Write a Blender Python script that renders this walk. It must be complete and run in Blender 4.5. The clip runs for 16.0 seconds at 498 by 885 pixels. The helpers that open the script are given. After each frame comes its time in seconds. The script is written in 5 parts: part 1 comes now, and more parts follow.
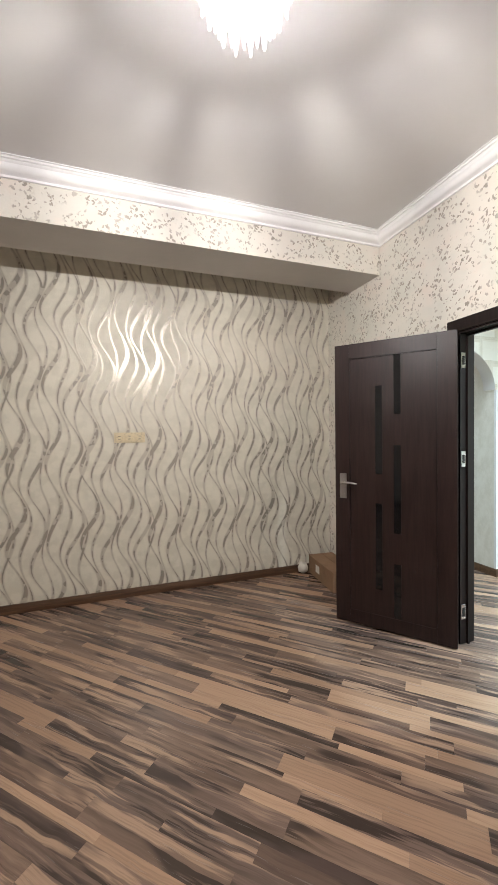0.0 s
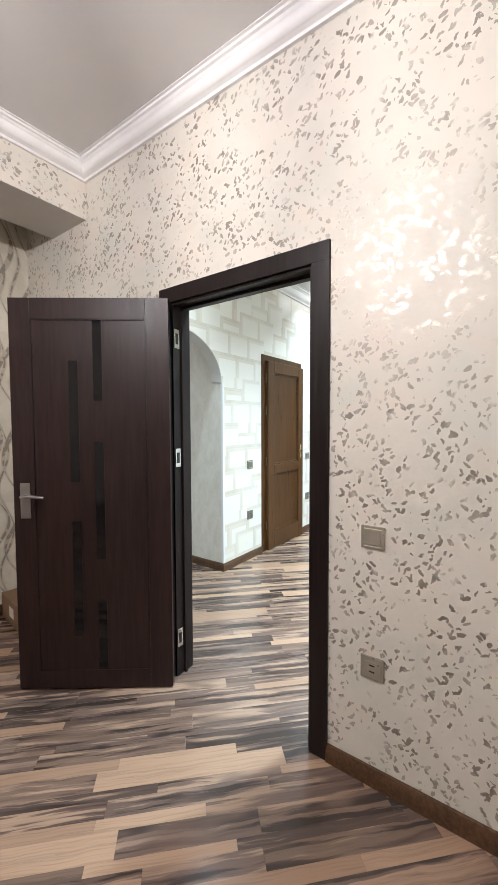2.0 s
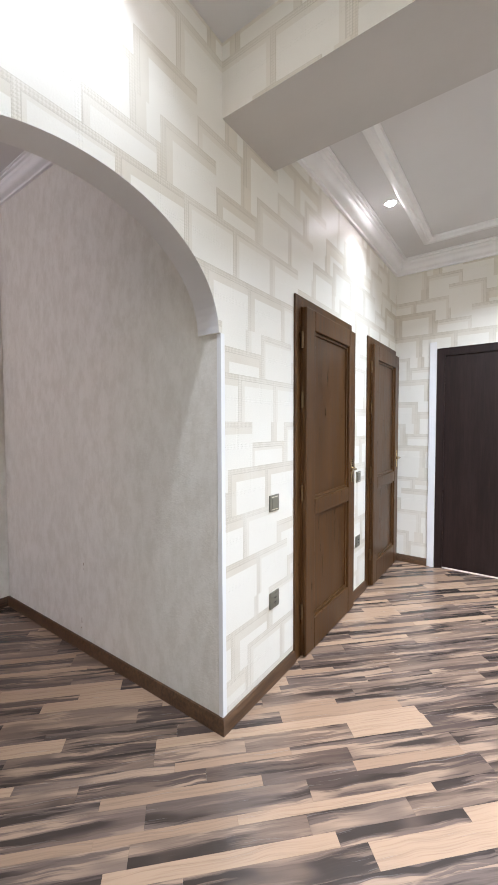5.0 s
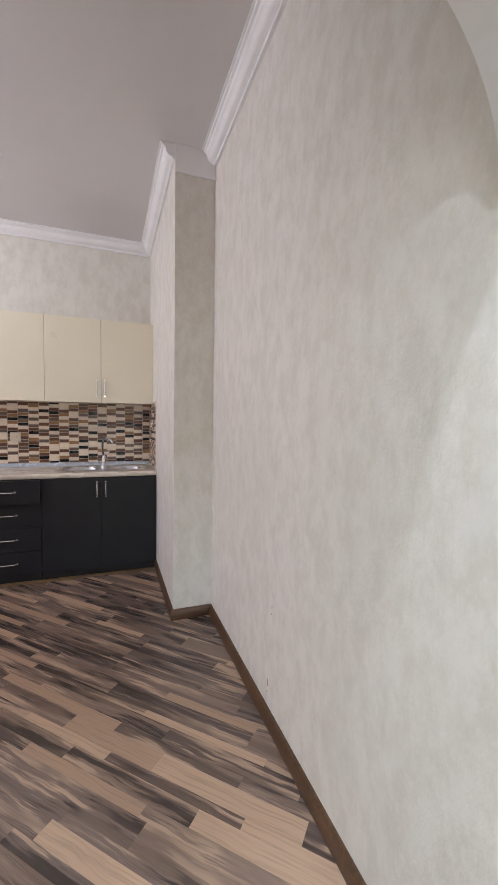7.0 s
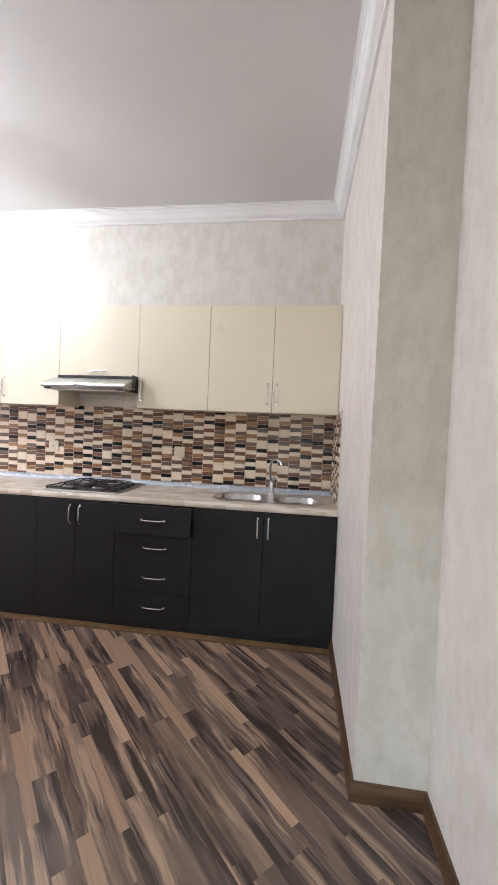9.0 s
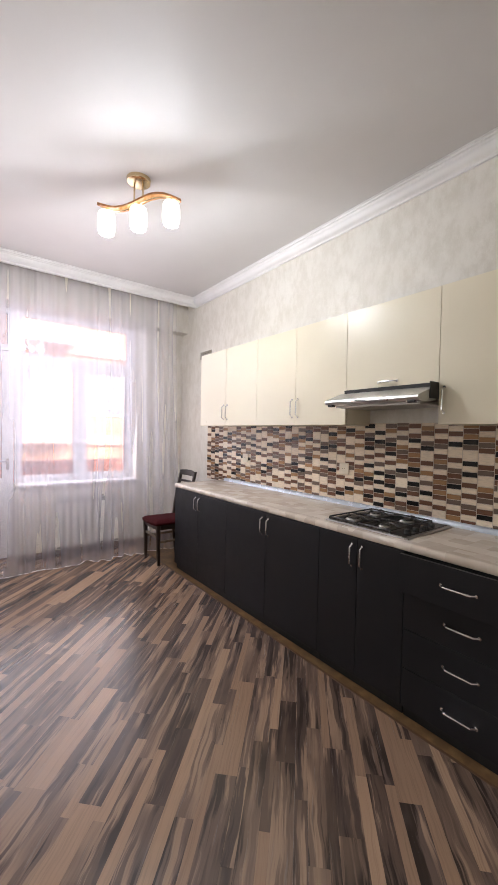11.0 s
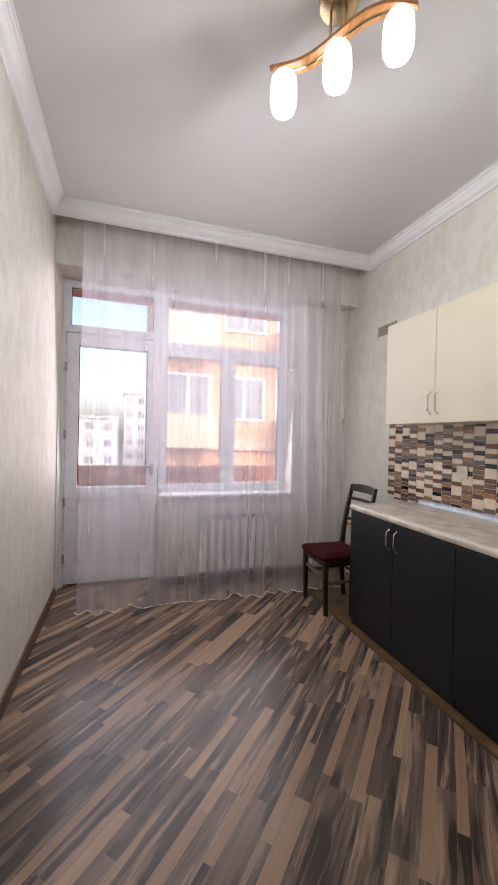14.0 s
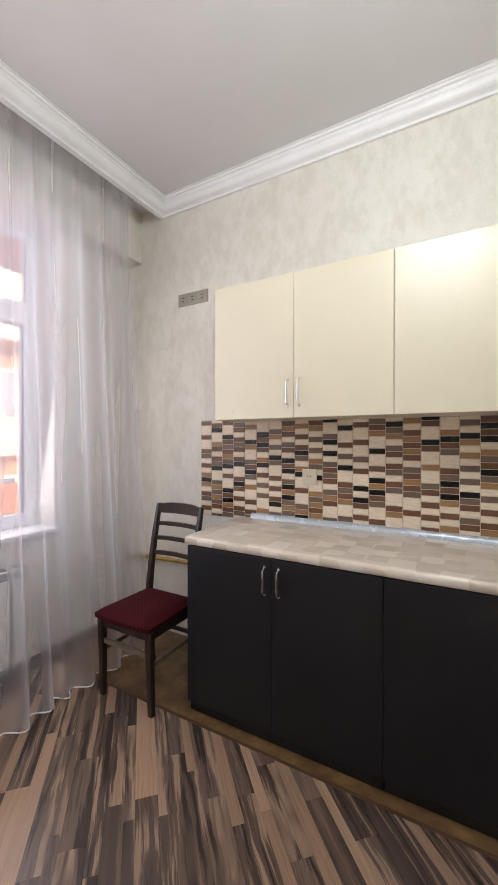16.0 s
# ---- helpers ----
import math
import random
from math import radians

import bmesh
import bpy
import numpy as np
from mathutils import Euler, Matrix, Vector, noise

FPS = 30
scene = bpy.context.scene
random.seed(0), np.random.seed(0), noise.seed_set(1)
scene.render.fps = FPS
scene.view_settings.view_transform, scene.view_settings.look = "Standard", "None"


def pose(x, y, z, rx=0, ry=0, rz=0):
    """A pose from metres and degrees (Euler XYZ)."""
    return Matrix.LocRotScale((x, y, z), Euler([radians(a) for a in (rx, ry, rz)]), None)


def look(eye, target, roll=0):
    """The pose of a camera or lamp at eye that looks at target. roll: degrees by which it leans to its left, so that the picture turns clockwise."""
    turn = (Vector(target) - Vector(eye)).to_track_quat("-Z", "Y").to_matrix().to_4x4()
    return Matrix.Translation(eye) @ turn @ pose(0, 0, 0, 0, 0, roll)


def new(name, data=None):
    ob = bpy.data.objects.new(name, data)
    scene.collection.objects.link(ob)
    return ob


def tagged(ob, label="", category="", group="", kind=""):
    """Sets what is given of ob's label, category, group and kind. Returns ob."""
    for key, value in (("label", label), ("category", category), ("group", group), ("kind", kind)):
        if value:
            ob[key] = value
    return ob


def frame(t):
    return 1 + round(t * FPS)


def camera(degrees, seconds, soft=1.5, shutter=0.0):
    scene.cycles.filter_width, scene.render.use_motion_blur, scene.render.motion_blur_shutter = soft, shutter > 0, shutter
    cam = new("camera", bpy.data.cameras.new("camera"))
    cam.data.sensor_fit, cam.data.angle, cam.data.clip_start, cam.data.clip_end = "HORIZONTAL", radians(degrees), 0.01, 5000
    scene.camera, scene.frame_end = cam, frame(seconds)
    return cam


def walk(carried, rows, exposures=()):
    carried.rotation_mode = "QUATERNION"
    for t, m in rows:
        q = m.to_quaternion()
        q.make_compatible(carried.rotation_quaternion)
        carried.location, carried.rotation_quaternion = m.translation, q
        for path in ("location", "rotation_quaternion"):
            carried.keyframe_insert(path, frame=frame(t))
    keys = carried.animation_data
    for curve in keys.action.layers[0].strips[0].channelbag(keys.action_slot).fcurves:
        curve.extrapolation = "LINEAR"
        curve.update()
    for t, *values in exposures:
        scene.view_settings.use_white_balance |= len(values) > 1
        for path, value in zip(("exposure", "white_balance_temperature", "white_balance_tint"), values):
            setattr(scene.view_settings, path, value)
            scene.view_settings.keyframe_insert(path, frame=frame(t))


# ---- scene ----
cam = camera(66.3, 16.0)
PATH = [
    (0, (0.457, 0.588, 1.374), (1.13, 2.471, 1.332), -0.7),
    (0.5, (0.613, 0.59, 1.378), (1.641, 2.304, 1.311), -0.8),
    (1, (0.818, 0.595, 1.392), (2.114, 2.117, 1.306), -0.4),
    (1.5, (0.972, 0.685, 1.376), (2.468, 2.008, 1.281), -0.0),
    (2, (1.14, 0.921, 1.381), (2.759, 2.091, 1.283), -0.2),
    (2.5, (1.378, 1.119, 1.356), (3.057, 2.201, 1.263), -0.5),
    (3, (1.634, 1.303, 1.368), (3.356, 2.318, 1.291), -0.4),
    (5.5, (2.803, 2.262, 1.368), (4.32, 3.562, 1.277), -0.0),
    (6, (3.005, 2.361, 1.386), (4.235, 3.936, 1.306), 0.3),
    (6.5, (3.136, 2.52, 1.358), (4.078, 4.282, 1.268), 0.9),
    (7, (3.189, 2.793, 1.344), (3.878, 4.668, 1.233), 0.9),
    (7.5, (3.279, 3.053, 1.343), (3.711, 5.002, 1.228), 0.9),
    (8, (3.362, 3.337, 1.353), (3.578, 5.323, 1.266), 1.4),
    (10.5, (3.213, 4.412, 1.384), (1.967, 5.976, 1.373), 2.3),
    (11, (3.17, 4.496, 1.427), (1.575, 5.703, 1.376), 1.1),
    (11.5, (3.13, 4.573, 1.396), (1.305, 5.389, 1.344), 0.9),
    (12, (3.067, 4.561, 1.368), (1.142, 5.099, 1.316), 0.8),
    (12.5, (2.898, 4.533, 1.358), (0.947, 4.97, 1.3), 1.0),
    (13, (2.632, 4.549, 1.377), (0.675, 4.96, 1.322), 1.1),
    (13.5, (2.327, 4.611, 1.385), (0.379, 5.063, 1.347), 1.2),
    (14, (2.019, 4.677, 1.372), (0.115, 5.287, 1.342), 1.4),
    (14.5, (1.663, 4.626, 1.377), (-0.136, 5.499, 1.333), 1.6),
    (15, (1.359, 4.741, 1.358), (-0.289, 5.874, 1.33), 1.2),
    (15.5, (1.068, 4.786, 1.369), (-0.308, 6.236, 1.36), 0.7),
    (16, (0.767, 4.749, 1.37), (-0.211, 6.494, 1.364), 0.0),
]
walk(cam, [(t, look(eye, aim, roll)) for t, eye, aim, roll in PATH],
     exposures=[(0.0, 2.55, 6300, 11), (3.0, 2.45, 6250, 19), (5.5, 2.3, 6700, 28), (6.5, 2.6, 6600, 27), (8.0, 3.2, 6350, 21), (10.5, 2.65, 6700, 20), (11.5, 2.25, 6850, 20), (12.5, 2.05, 6850, 19), (14.0, 1.9, 6850, 18), (16.0, 2.2, 6850, 15)])

# ---- light ----
world = bpy.data.worlds.new("world")
scene.world = world
world.use_nodes = True
sky = world.node_tree.nodes.new("ShaderNodeTexSky")
sky.sky_type, sky.sun_disc = "NISHITA", False
sky.sun_elevation, sky.sun_rotation = radians(35), radians(60)
sky.dust_density = 4.0
world.node_tree.links.new(sky.outputs[0], world.node_tree.nodes["Background"].inputs[0])
world.node_tree.nodes["Background"].inputs[1].default_value = 0.10
sun_data = bpy.data.lights.new("sun", "SUN")
sun_data.energy, sun_data.angle, sun_data.color = 0.5, radians(14), (1.0, 0.95, 0.88)
sun = new("sun", sun_data)
sun.matrix_world = look((0, 0, 20), (-8.7, 5.0, 13.0))

ROOM_LAMP, KITCHEN_LAMP, SPOT_WATTS, WINDOW_WATTS = 9.0, 1.1, 9.5, 6.0


def downlight_source(x, y, z, watts=SPOT_WATTS, spread=125):
    d = bpy.data.lights.new("downlight_source", "AREA")
    d.spread = radians(spread)
    d.shape, d.size, d.energy, d.color = "DISK", 0.06, watts, (0.68, 0.90, 1.0)
    o = new("downlight_source", d)
    o.location = (x, y, z)


def bulb(x, y, z, watts, radius=0.035, color=(0.84, 0.95, 1.0)):
    d = bpy.data.lights.new("bulb", "POINT")
    d.energy, d.shadow_soft_size, d.color = watts, radius, color
    o = new("bulb", d)
    o.location = (x, y, z)


def window_light(x, y0, y1, z0, z1, watts):
    """Sky light entering through an opening, towards +x and a little down."""
    d = bpy.data.lights.new("window_light", "AREA")
    d.shape, d.size, d.size_y, d.energy, d.color = "RECTANGLE", y1 - y0, z1 - z0, watts, (0.90, 0.92, 1.0)
    o = new("window_light", d)
    o.matrix_world = look((x, (y0 + y1) / 2, (z0 + z1) / 2), (x + 1, (y0 + y1) / 2, (z0 + z1) / 2 - 0.22))


window_light(-1.50, 4.16, 6.24, 0.87, 2.66, WINDOW_WATTS)


# ---- materials ----
class Graph:
    """A node material under construction."""

    def __init__(self, name):
        self.mat = bpy.data.materials.new(name)
        self.mat.use_nodes = True
        self.tree = self.mat.node_tree
        self.bsdf = self.tree.nodes["Principled BSDF"]
        self.spot = self.tree.nodes.new("ShaderNodeNewGeometry")
        self.place = self.spot.outputs["Position"]

    def put(self, socket, value):
        if isinstance(value, bpy.types.NodeSocket):
            self.tree.links.new(value, socket)
        elif isinstance(value, (tuple, list)) and len(value) == 3 and socket.type == "RGBA":
            socket.default_value = (*value, 1)
        else:
            socket.default_value = value

    def math(self, op, a, b=None, c=None):
        n = self.tree.nodes.new("ShaderNodeMath")
        n.operation = op
        for k, v in enumerate((a, b, c)):
            if v is not None:
                self.put(n.inputs[k], v)
        return n.outputs[0]

    def xyz(self, vector=None):
        n = self.tree.nodes.new("ShaderNodeSeparateXYZ")
        self.put(n.inputs[0], vector or self.place)
        return n.outputs

    def vec(self, x, y, z):
        n = self.tree.nodes.new("ShaderNodeCombineXYZ")
        for k, v in enumerate((x, y, z)):
            self.put(n.inputs[k], v)
        return n.outputs[0]

    def mapped(self, scale=(1, 1, 1), turn=(0, 0, 0), vector=None):
        n = self.tree.nodes.new("ShaderNodeMapping")
        n.inputs["Scale"].default_value = scale
        n.inputs["Rotation"].default_value = [radians(a) for a in turn]
        self.put(n.inputs[0], vector or self.place)
        return n.outputs[0]

    def noise(self, scale, vector=None, detail=3.0, rough=0.55, w=None):
        n = self.tree.nodes.new("ShaderNodeTexNoise")
        if w is not None:
            n.noise_dimensions = "4D"
            self.put(n.inputs["W"], w)
        self.put(n.inputs["Vector"], vector or self.place)
        n.inputs["Scale"].default_value = scale
        n.inputs["Detail"].default_value = detail
        n.inputs["Roughness"].default_value = rough
        return n.outputs[0]

    def voronoi(self, scale, vector=None, metric="EUCLIDEAN", randomness=1.0):
        n = self.tree.nodes.new("ShaderNodeTexVoronoi")
        n.distance = metric
        self.put(n.inputs["Vector"], vector or self.place)
        n.inputs["Scale"].default_value = scale
        n.inputs["Randomness"].default_value = randomness
        return n.outputs

    def step(self, value, low, high, a=0.0, b=1.0):
        n = self.tree.nodes.new("ShaderNodeMapRange")
        n.interpolation_type = "SMOOTHSTEP"
        for k, v in enumerate((value, low, high, a, b)):
            self.put(n.inputs[k], v)
        return n.outputs[0]

    def ramp(self, value, stops, mode="LINEAR"):
        n = self.tree.nodes.new("ShaderNodeValToRGB")
        n.color_ramp.interpolation = mode
        e = n.color_ramp.elements
        while len(e) < len(stops):
            e.new(0.5)
        for el, (p, c) in zip(e, stops):
            el.position, el.color = p, (*c, 1)
        self.put(n.inputs[0], value)
        return n.outputs[0]

    def mix(self, factor, a, b, mode="MIX"):
        n = self.tree.nodes.new("ShaderNodeMix")
        n.data_type, n.blend_type = "RGBA", mode
        self.put(n.inputs[0], factor)
        self.put(n.inputs[6], a)
        self.put(n.inputs[7], b)
        return n.outputs[2]

    def done(self, color=None, rough=None, metal=None, height=None, bump=0.002, strength=0.6, coat=None, specular=None):
        for key, v in (("Base Color", color), ("Roughness", rough), ("Metallic", metal), ("Coat Weight", coat), ("Specular IOR Level", specular)):
            if v is not None:
                self.put(self.bsdf.inputs[key], v)
        if height is not None:
            n = self.tree.nodes.new("ShaderNodeBump")
            n.inputs["Strength"].default_value = strength
            n.inputs["Distance"].default_value = bump
            self.put(n.inputs["Height"], height)
            self.put(self.bsdf.inputs["Normal"], n.outputs[0])
        return self.mat


def plain(name, color, rough=0.5, metal=0.0, vary=0.08, scale=6.0, bump=0.0, bump_scale=120.0, coat=None):
    g = Graph(name)
    dark, light = tuple(c * (1 - vary) for c in color), tuple(min(1, c * (1 + vary)) for c in color)
    tone = g.noise(scale, detail=4)
    c = g.mix(g.step(tone, 0.3, 0.7), dark, light)
    r = g.step(g.noise(scale * 3), 0.2, 0.8, max(0.02, rough - 0.06), min(1, rough + 0.06))
    return g.done(c, r, metal, g.noise(bump_scale) if bump else None, bump, coat=coat)


def wood(name, dark, light, rough, axis="z", scale=14.0, coat=None):
    g = Graph(name)
    s = {"x": (0.07, 1, 1), "y": (1, 0.07, 1), "z": (1, 1, 0.07)}[axis]
    grain = g.noise(scale * 4, g.mapped(s), detail=6, rough=0.65)
    broad = g.noise(scale * 0.5, g.mapped(s), detail=2)
    c = g.mix(g.step(g.math("ADD", g.math("MULTIPLY", grain, 0.7), g.math("MULTIPLY", broad, 0.3)), 0.35, 0.65), dark, light)
    return g.done(c, g.step(grain, 0.3, 0.7, rough - 0.07, rough + 0.08), 0.0, grain, 0.0006, 0.4, coat)


def laminate(name, joined, pale):
    """Printed laminate; pale is the chance that a strip is plain tan."""
    g = Graph(name)
    if joined:
        chance = g.spot.outputs["Random Per Island"]
    else:
        chance = g.tree.nodes.new("ShaderNodeObjectInfo").outputs["Random"]
    # grain runs along the boards, which lie at 45 degrees to the walls
    along = g.mapped((1.0, 1.0, 1.0), (0, 0, 45))
    seed = g.math("MULTIPLY", chance, 37.0)
    o = g.xyz(along)
    sway = g.math("MULTIPLY", g.math("SUBTRACT", g.noise(5.0, along, 2, 0.5, seed), 0.5), 0.035)
    bent = g.vec(o[0], g.math("ADD", o[1], sway), o[2])
    grain = g.noise(1.0, g.mapped((3.0, 130.0, 1.0), vector=bent), 5, 0.6, seed)
    streak = g.noise(1.0, g.mapped((1.3, 24.0, 1.0), vector=bent), 5, 0.58, g.math("MULTIPLY", chance, 91.0))
    patch = g.noise(1.0, g.mapped((2.6, 9.0, 1.0), vector=along), 2, 0.5, g.math("MULTIPLY", chance, 53.0))
    base = g.ramp(chance, [(0.0, (0.125, 0.082, 0.063)), (0.13, (0.165, 0.110, 0.086)), (0.26, (0.095, 0.064, 0.052)),
                           (0.40, (0.145, 0.100, 0.080)), (0.56, (0.190, 0.125, 0.092)), (1 - pale, (0.420, 0.270, 0.178)), (1 - pale / 2, (0.335, 0.210, 0.138))], "CONSTANT")
    # the darker boards carry black streaks with tan sapwood between them
    wild = g.math("SUBTRACT", 1.0, g.step(chance, 0.999 - pale, 1 - pale, 0.0, 1.0))
    zone = g.math("MULTIPLY", wild, g.step(patch, 0.40, 0.56, 0.25, 1.0))
    c = g.mix(g.math("MULTIPLY", g.step(streak, 0.485, 0.43), g.math("MULTIPLY", zone, 0.85)), base, (0.40, 0.262, 0.178))
    c = g.mix(g.math("MULTIPLY", g.step(streak, 0.505, 0.57), g.math("MULTIPLY", zone, 0.95)), c, (0.040, 0.028, 0.023))
    c = g.mix(g.step(grain, 0.44, 0.68, 0.0, 0.30), c, (0.07, 0.046, 0.034))
    rough = g.step(grain, 0.3, 0.7, 0.19, 0.28)
    return g.done(c, rough, 0.0, grain, 0.0004, 0.3)


def mosaic(name, color):
    g = Graph(name)
    cloud = g.noise(70.0, g.mapped((0.4, 1, 1.5)), 3)
    c = g.mix(g.step(cloud, 0.40, 0.75, 0.0, 0.35), color, tuple(0.5 * v for v in color))
    return g.done(c, g.step(cloud, 0.3, 0.7, 0.16, 0.28), 0.0, cloud, 0.0003, 0.3, specular=0.3)


def plaster_paper():
    """Kitchen wallpaper: pale greige with vertical rubbed streaks and a crusty relief."""
    g = Graph("kitchen_wallpaper")
    streak = g.noise(13.0, g.mapped((1, 1, 0.55)), 6, 0.7)
    blot = g.noise(2.2, g.mapped((1, 1, 0.6)), 4)
    c = g.mix(g.step(streak, 0.36, 0.66), (0.735, 0.70, 0.635), (0.645, 0.605, 0.53))
    c = g.mix(g.step(blot, 0.45, 0.75, 0.0, 0.5), c, (0.66, 0.62, 0.55))
    crust = g.noise(85.0, g.mapped((1, 1, 0.7)), 4, 0.6)
    c = g.mix(g.step(crust, 0.52, 0.7, 0.0, 0.22), c, (0.80, 0.78, 0.72))
    return g.done(c, g.step(streak, 0.3, 0.7, 0.42, 0.58), 0.0, g.math("ADD", crust, g.math("MULTIPLY", streak, 0.6)), 0.003, 0.6)


def fleck_paper():
    """Room wallpaper: cream with soft blotches and sprays of small metallic leaves."""
    g = Graph("leaf_wallpaper")
    o = g.xyz()
    u = g.math("ADD", o[0], o[1])
    flat = g.vec(u, o[2], 0.0)
    blot = g.noise(3.2, flat, 4)
    c = g.mix(g.step(blot, 0.38, 0.64), (0.71, 0.665, 0.59), (0.655, 0.635, 0.565))
    c = g.mix(g.step(g.noise(6.0, flat, 3), 0.5, 0.72, 0.0, 0.4), c, (0.74, 0.62, 0.54))
    mask = None
    ragged = g.vec(g.math("MULTIPLY_ADD", g.noise(48.0, flat, 2), 0.022, u), g.math("MULTIPLY_ADD", g.noise(48.0, g.mapped((1, -1, 1), vector=flat), 2), 0.022, o[2]), 0.0)
    for turn, scale, stretch in ((28, 56.0, 0.52), (-50, 62.0, 0.46), (68, 68.0, 0.44)):
        wobble = g.mapped((1, 1, 1), (0, 0, turn), ragged)
        v = g.voronoi(scale, g.mapped((stretch, 1, 1), vector=wobble))
        pick = g.xyz(v["Color"])
        size = g.step(pick[0], 0.46, 0.95, 0.0, 0.44)
        leaf = g.math("LESS_THAN", v["Distance"], size)
        mask = leaf if mask is None else g.math("MAXIMUM", mask, leaf)
    spray = g.step(g.noise(7.0, flat, 3), 0.40, 0.50)
    mask = g.math("MULTIPLY", mask, spray)
    fade = g.step(g.noise(11.0, flat, 2), 0.35, 0.6, 0.6, 1.0)
    mask = g.math("MULTIPLY", mask, fade)
    c = g.mix(mask, c, (0.37, 0.335, 0.29))
    rough = g.math("MULTIPLY_ADD", mask, -0.14, 0.44)
    return g.done(c, rough, g.math("MULTIPLY", mask, 0.65), g.math("ADD", g.noise(60.0, flat), g.math("MULTIPLY", mask, 0.5)), 0.002, 0.4, specular=0.2)


def wave_paper():
    """Feature wallpaper: cream ground with upright wavy strands in taupe foil."""
    g = Graph("wave_wallpaper")
    o = g.xyz()
    flat = g.vec(o[0], o[2], 0.0)
    drift = g.math("MULTIPLY", g.math("SUBTRACT", g.noise(2.0, flat, 1), 0.5), 0.09)
    x = g.math("ADD", o[0], drift)
    mask = None
    for start, swing, phase, thick in ((0.00, 0.062, 0.0, 0.0105), (0.060, 0.044, 0.75, 0.0050), (0.150, 0.060, 1.35, 0.0085), (0.205, 0.034, 0.3, 0.0045),
                                       (0.270, 0.058, -0.35, 0.0090), (0.355, 0.046, 0.5, 0.0050), (0.420, 0.066, 1.1, 0.0070), (0.480, 0.040, 1.9, 0.0045)):
        a = g.math("MULTIPLY_ADD", o[2], 2 * math.pi / 0.63, phase)
        bend = g.math("MULTIPLY", g.math("SINE", a), swing)
        t = g.math("DIVIDE", g.math("SUBTRACT", g.math("SUBTRACT", x, bend), start), 0.53)
        far = g.math("MULTIPLY", g.math("ABSOLUTE", g.math("SUBTRACT", g.math("FRACT", t), 0.5)), 0.53)
        # strands swell and thin along their length
        swell = g.math("MULTIPLY_ADD", g.math("SINE", g.math("ADD", a, 1.3)), thick * 0.8, thick)
        line = g.step(far, g.math("SUBTRACT", swell, 0.003), g.math("ADD", swell, 0.013), 1.0, 0.0)
        mask = line if mask is None else g.math("MAXIMUM", mask, line)
    worn = g.step(g.noise(12.0, flat, 2), 0.25, 0.6, 0.75, 1.0)
    mask = g.math("MULTIPLY", mask, worn)
    blot = g.noise(9.0, flat, 5)
    c = g.mix(g.step(blot, 0.42, 0.60), (0.74, 0.70, 0.595), (0.665, 0.63, 0.53))
    c = g.mix(mask, c, (0.50, 0.455, 0.385))
    rough = g.math("MULTIPLY_ADD", mask, -0.20, 0.46)
    return g.done(c, rough, g.math("MULTIPLY", mask, 0.4), g.math("ADD", g.noise(90.0, flat), mask), 0.0015, 0.4, specular=0.25)


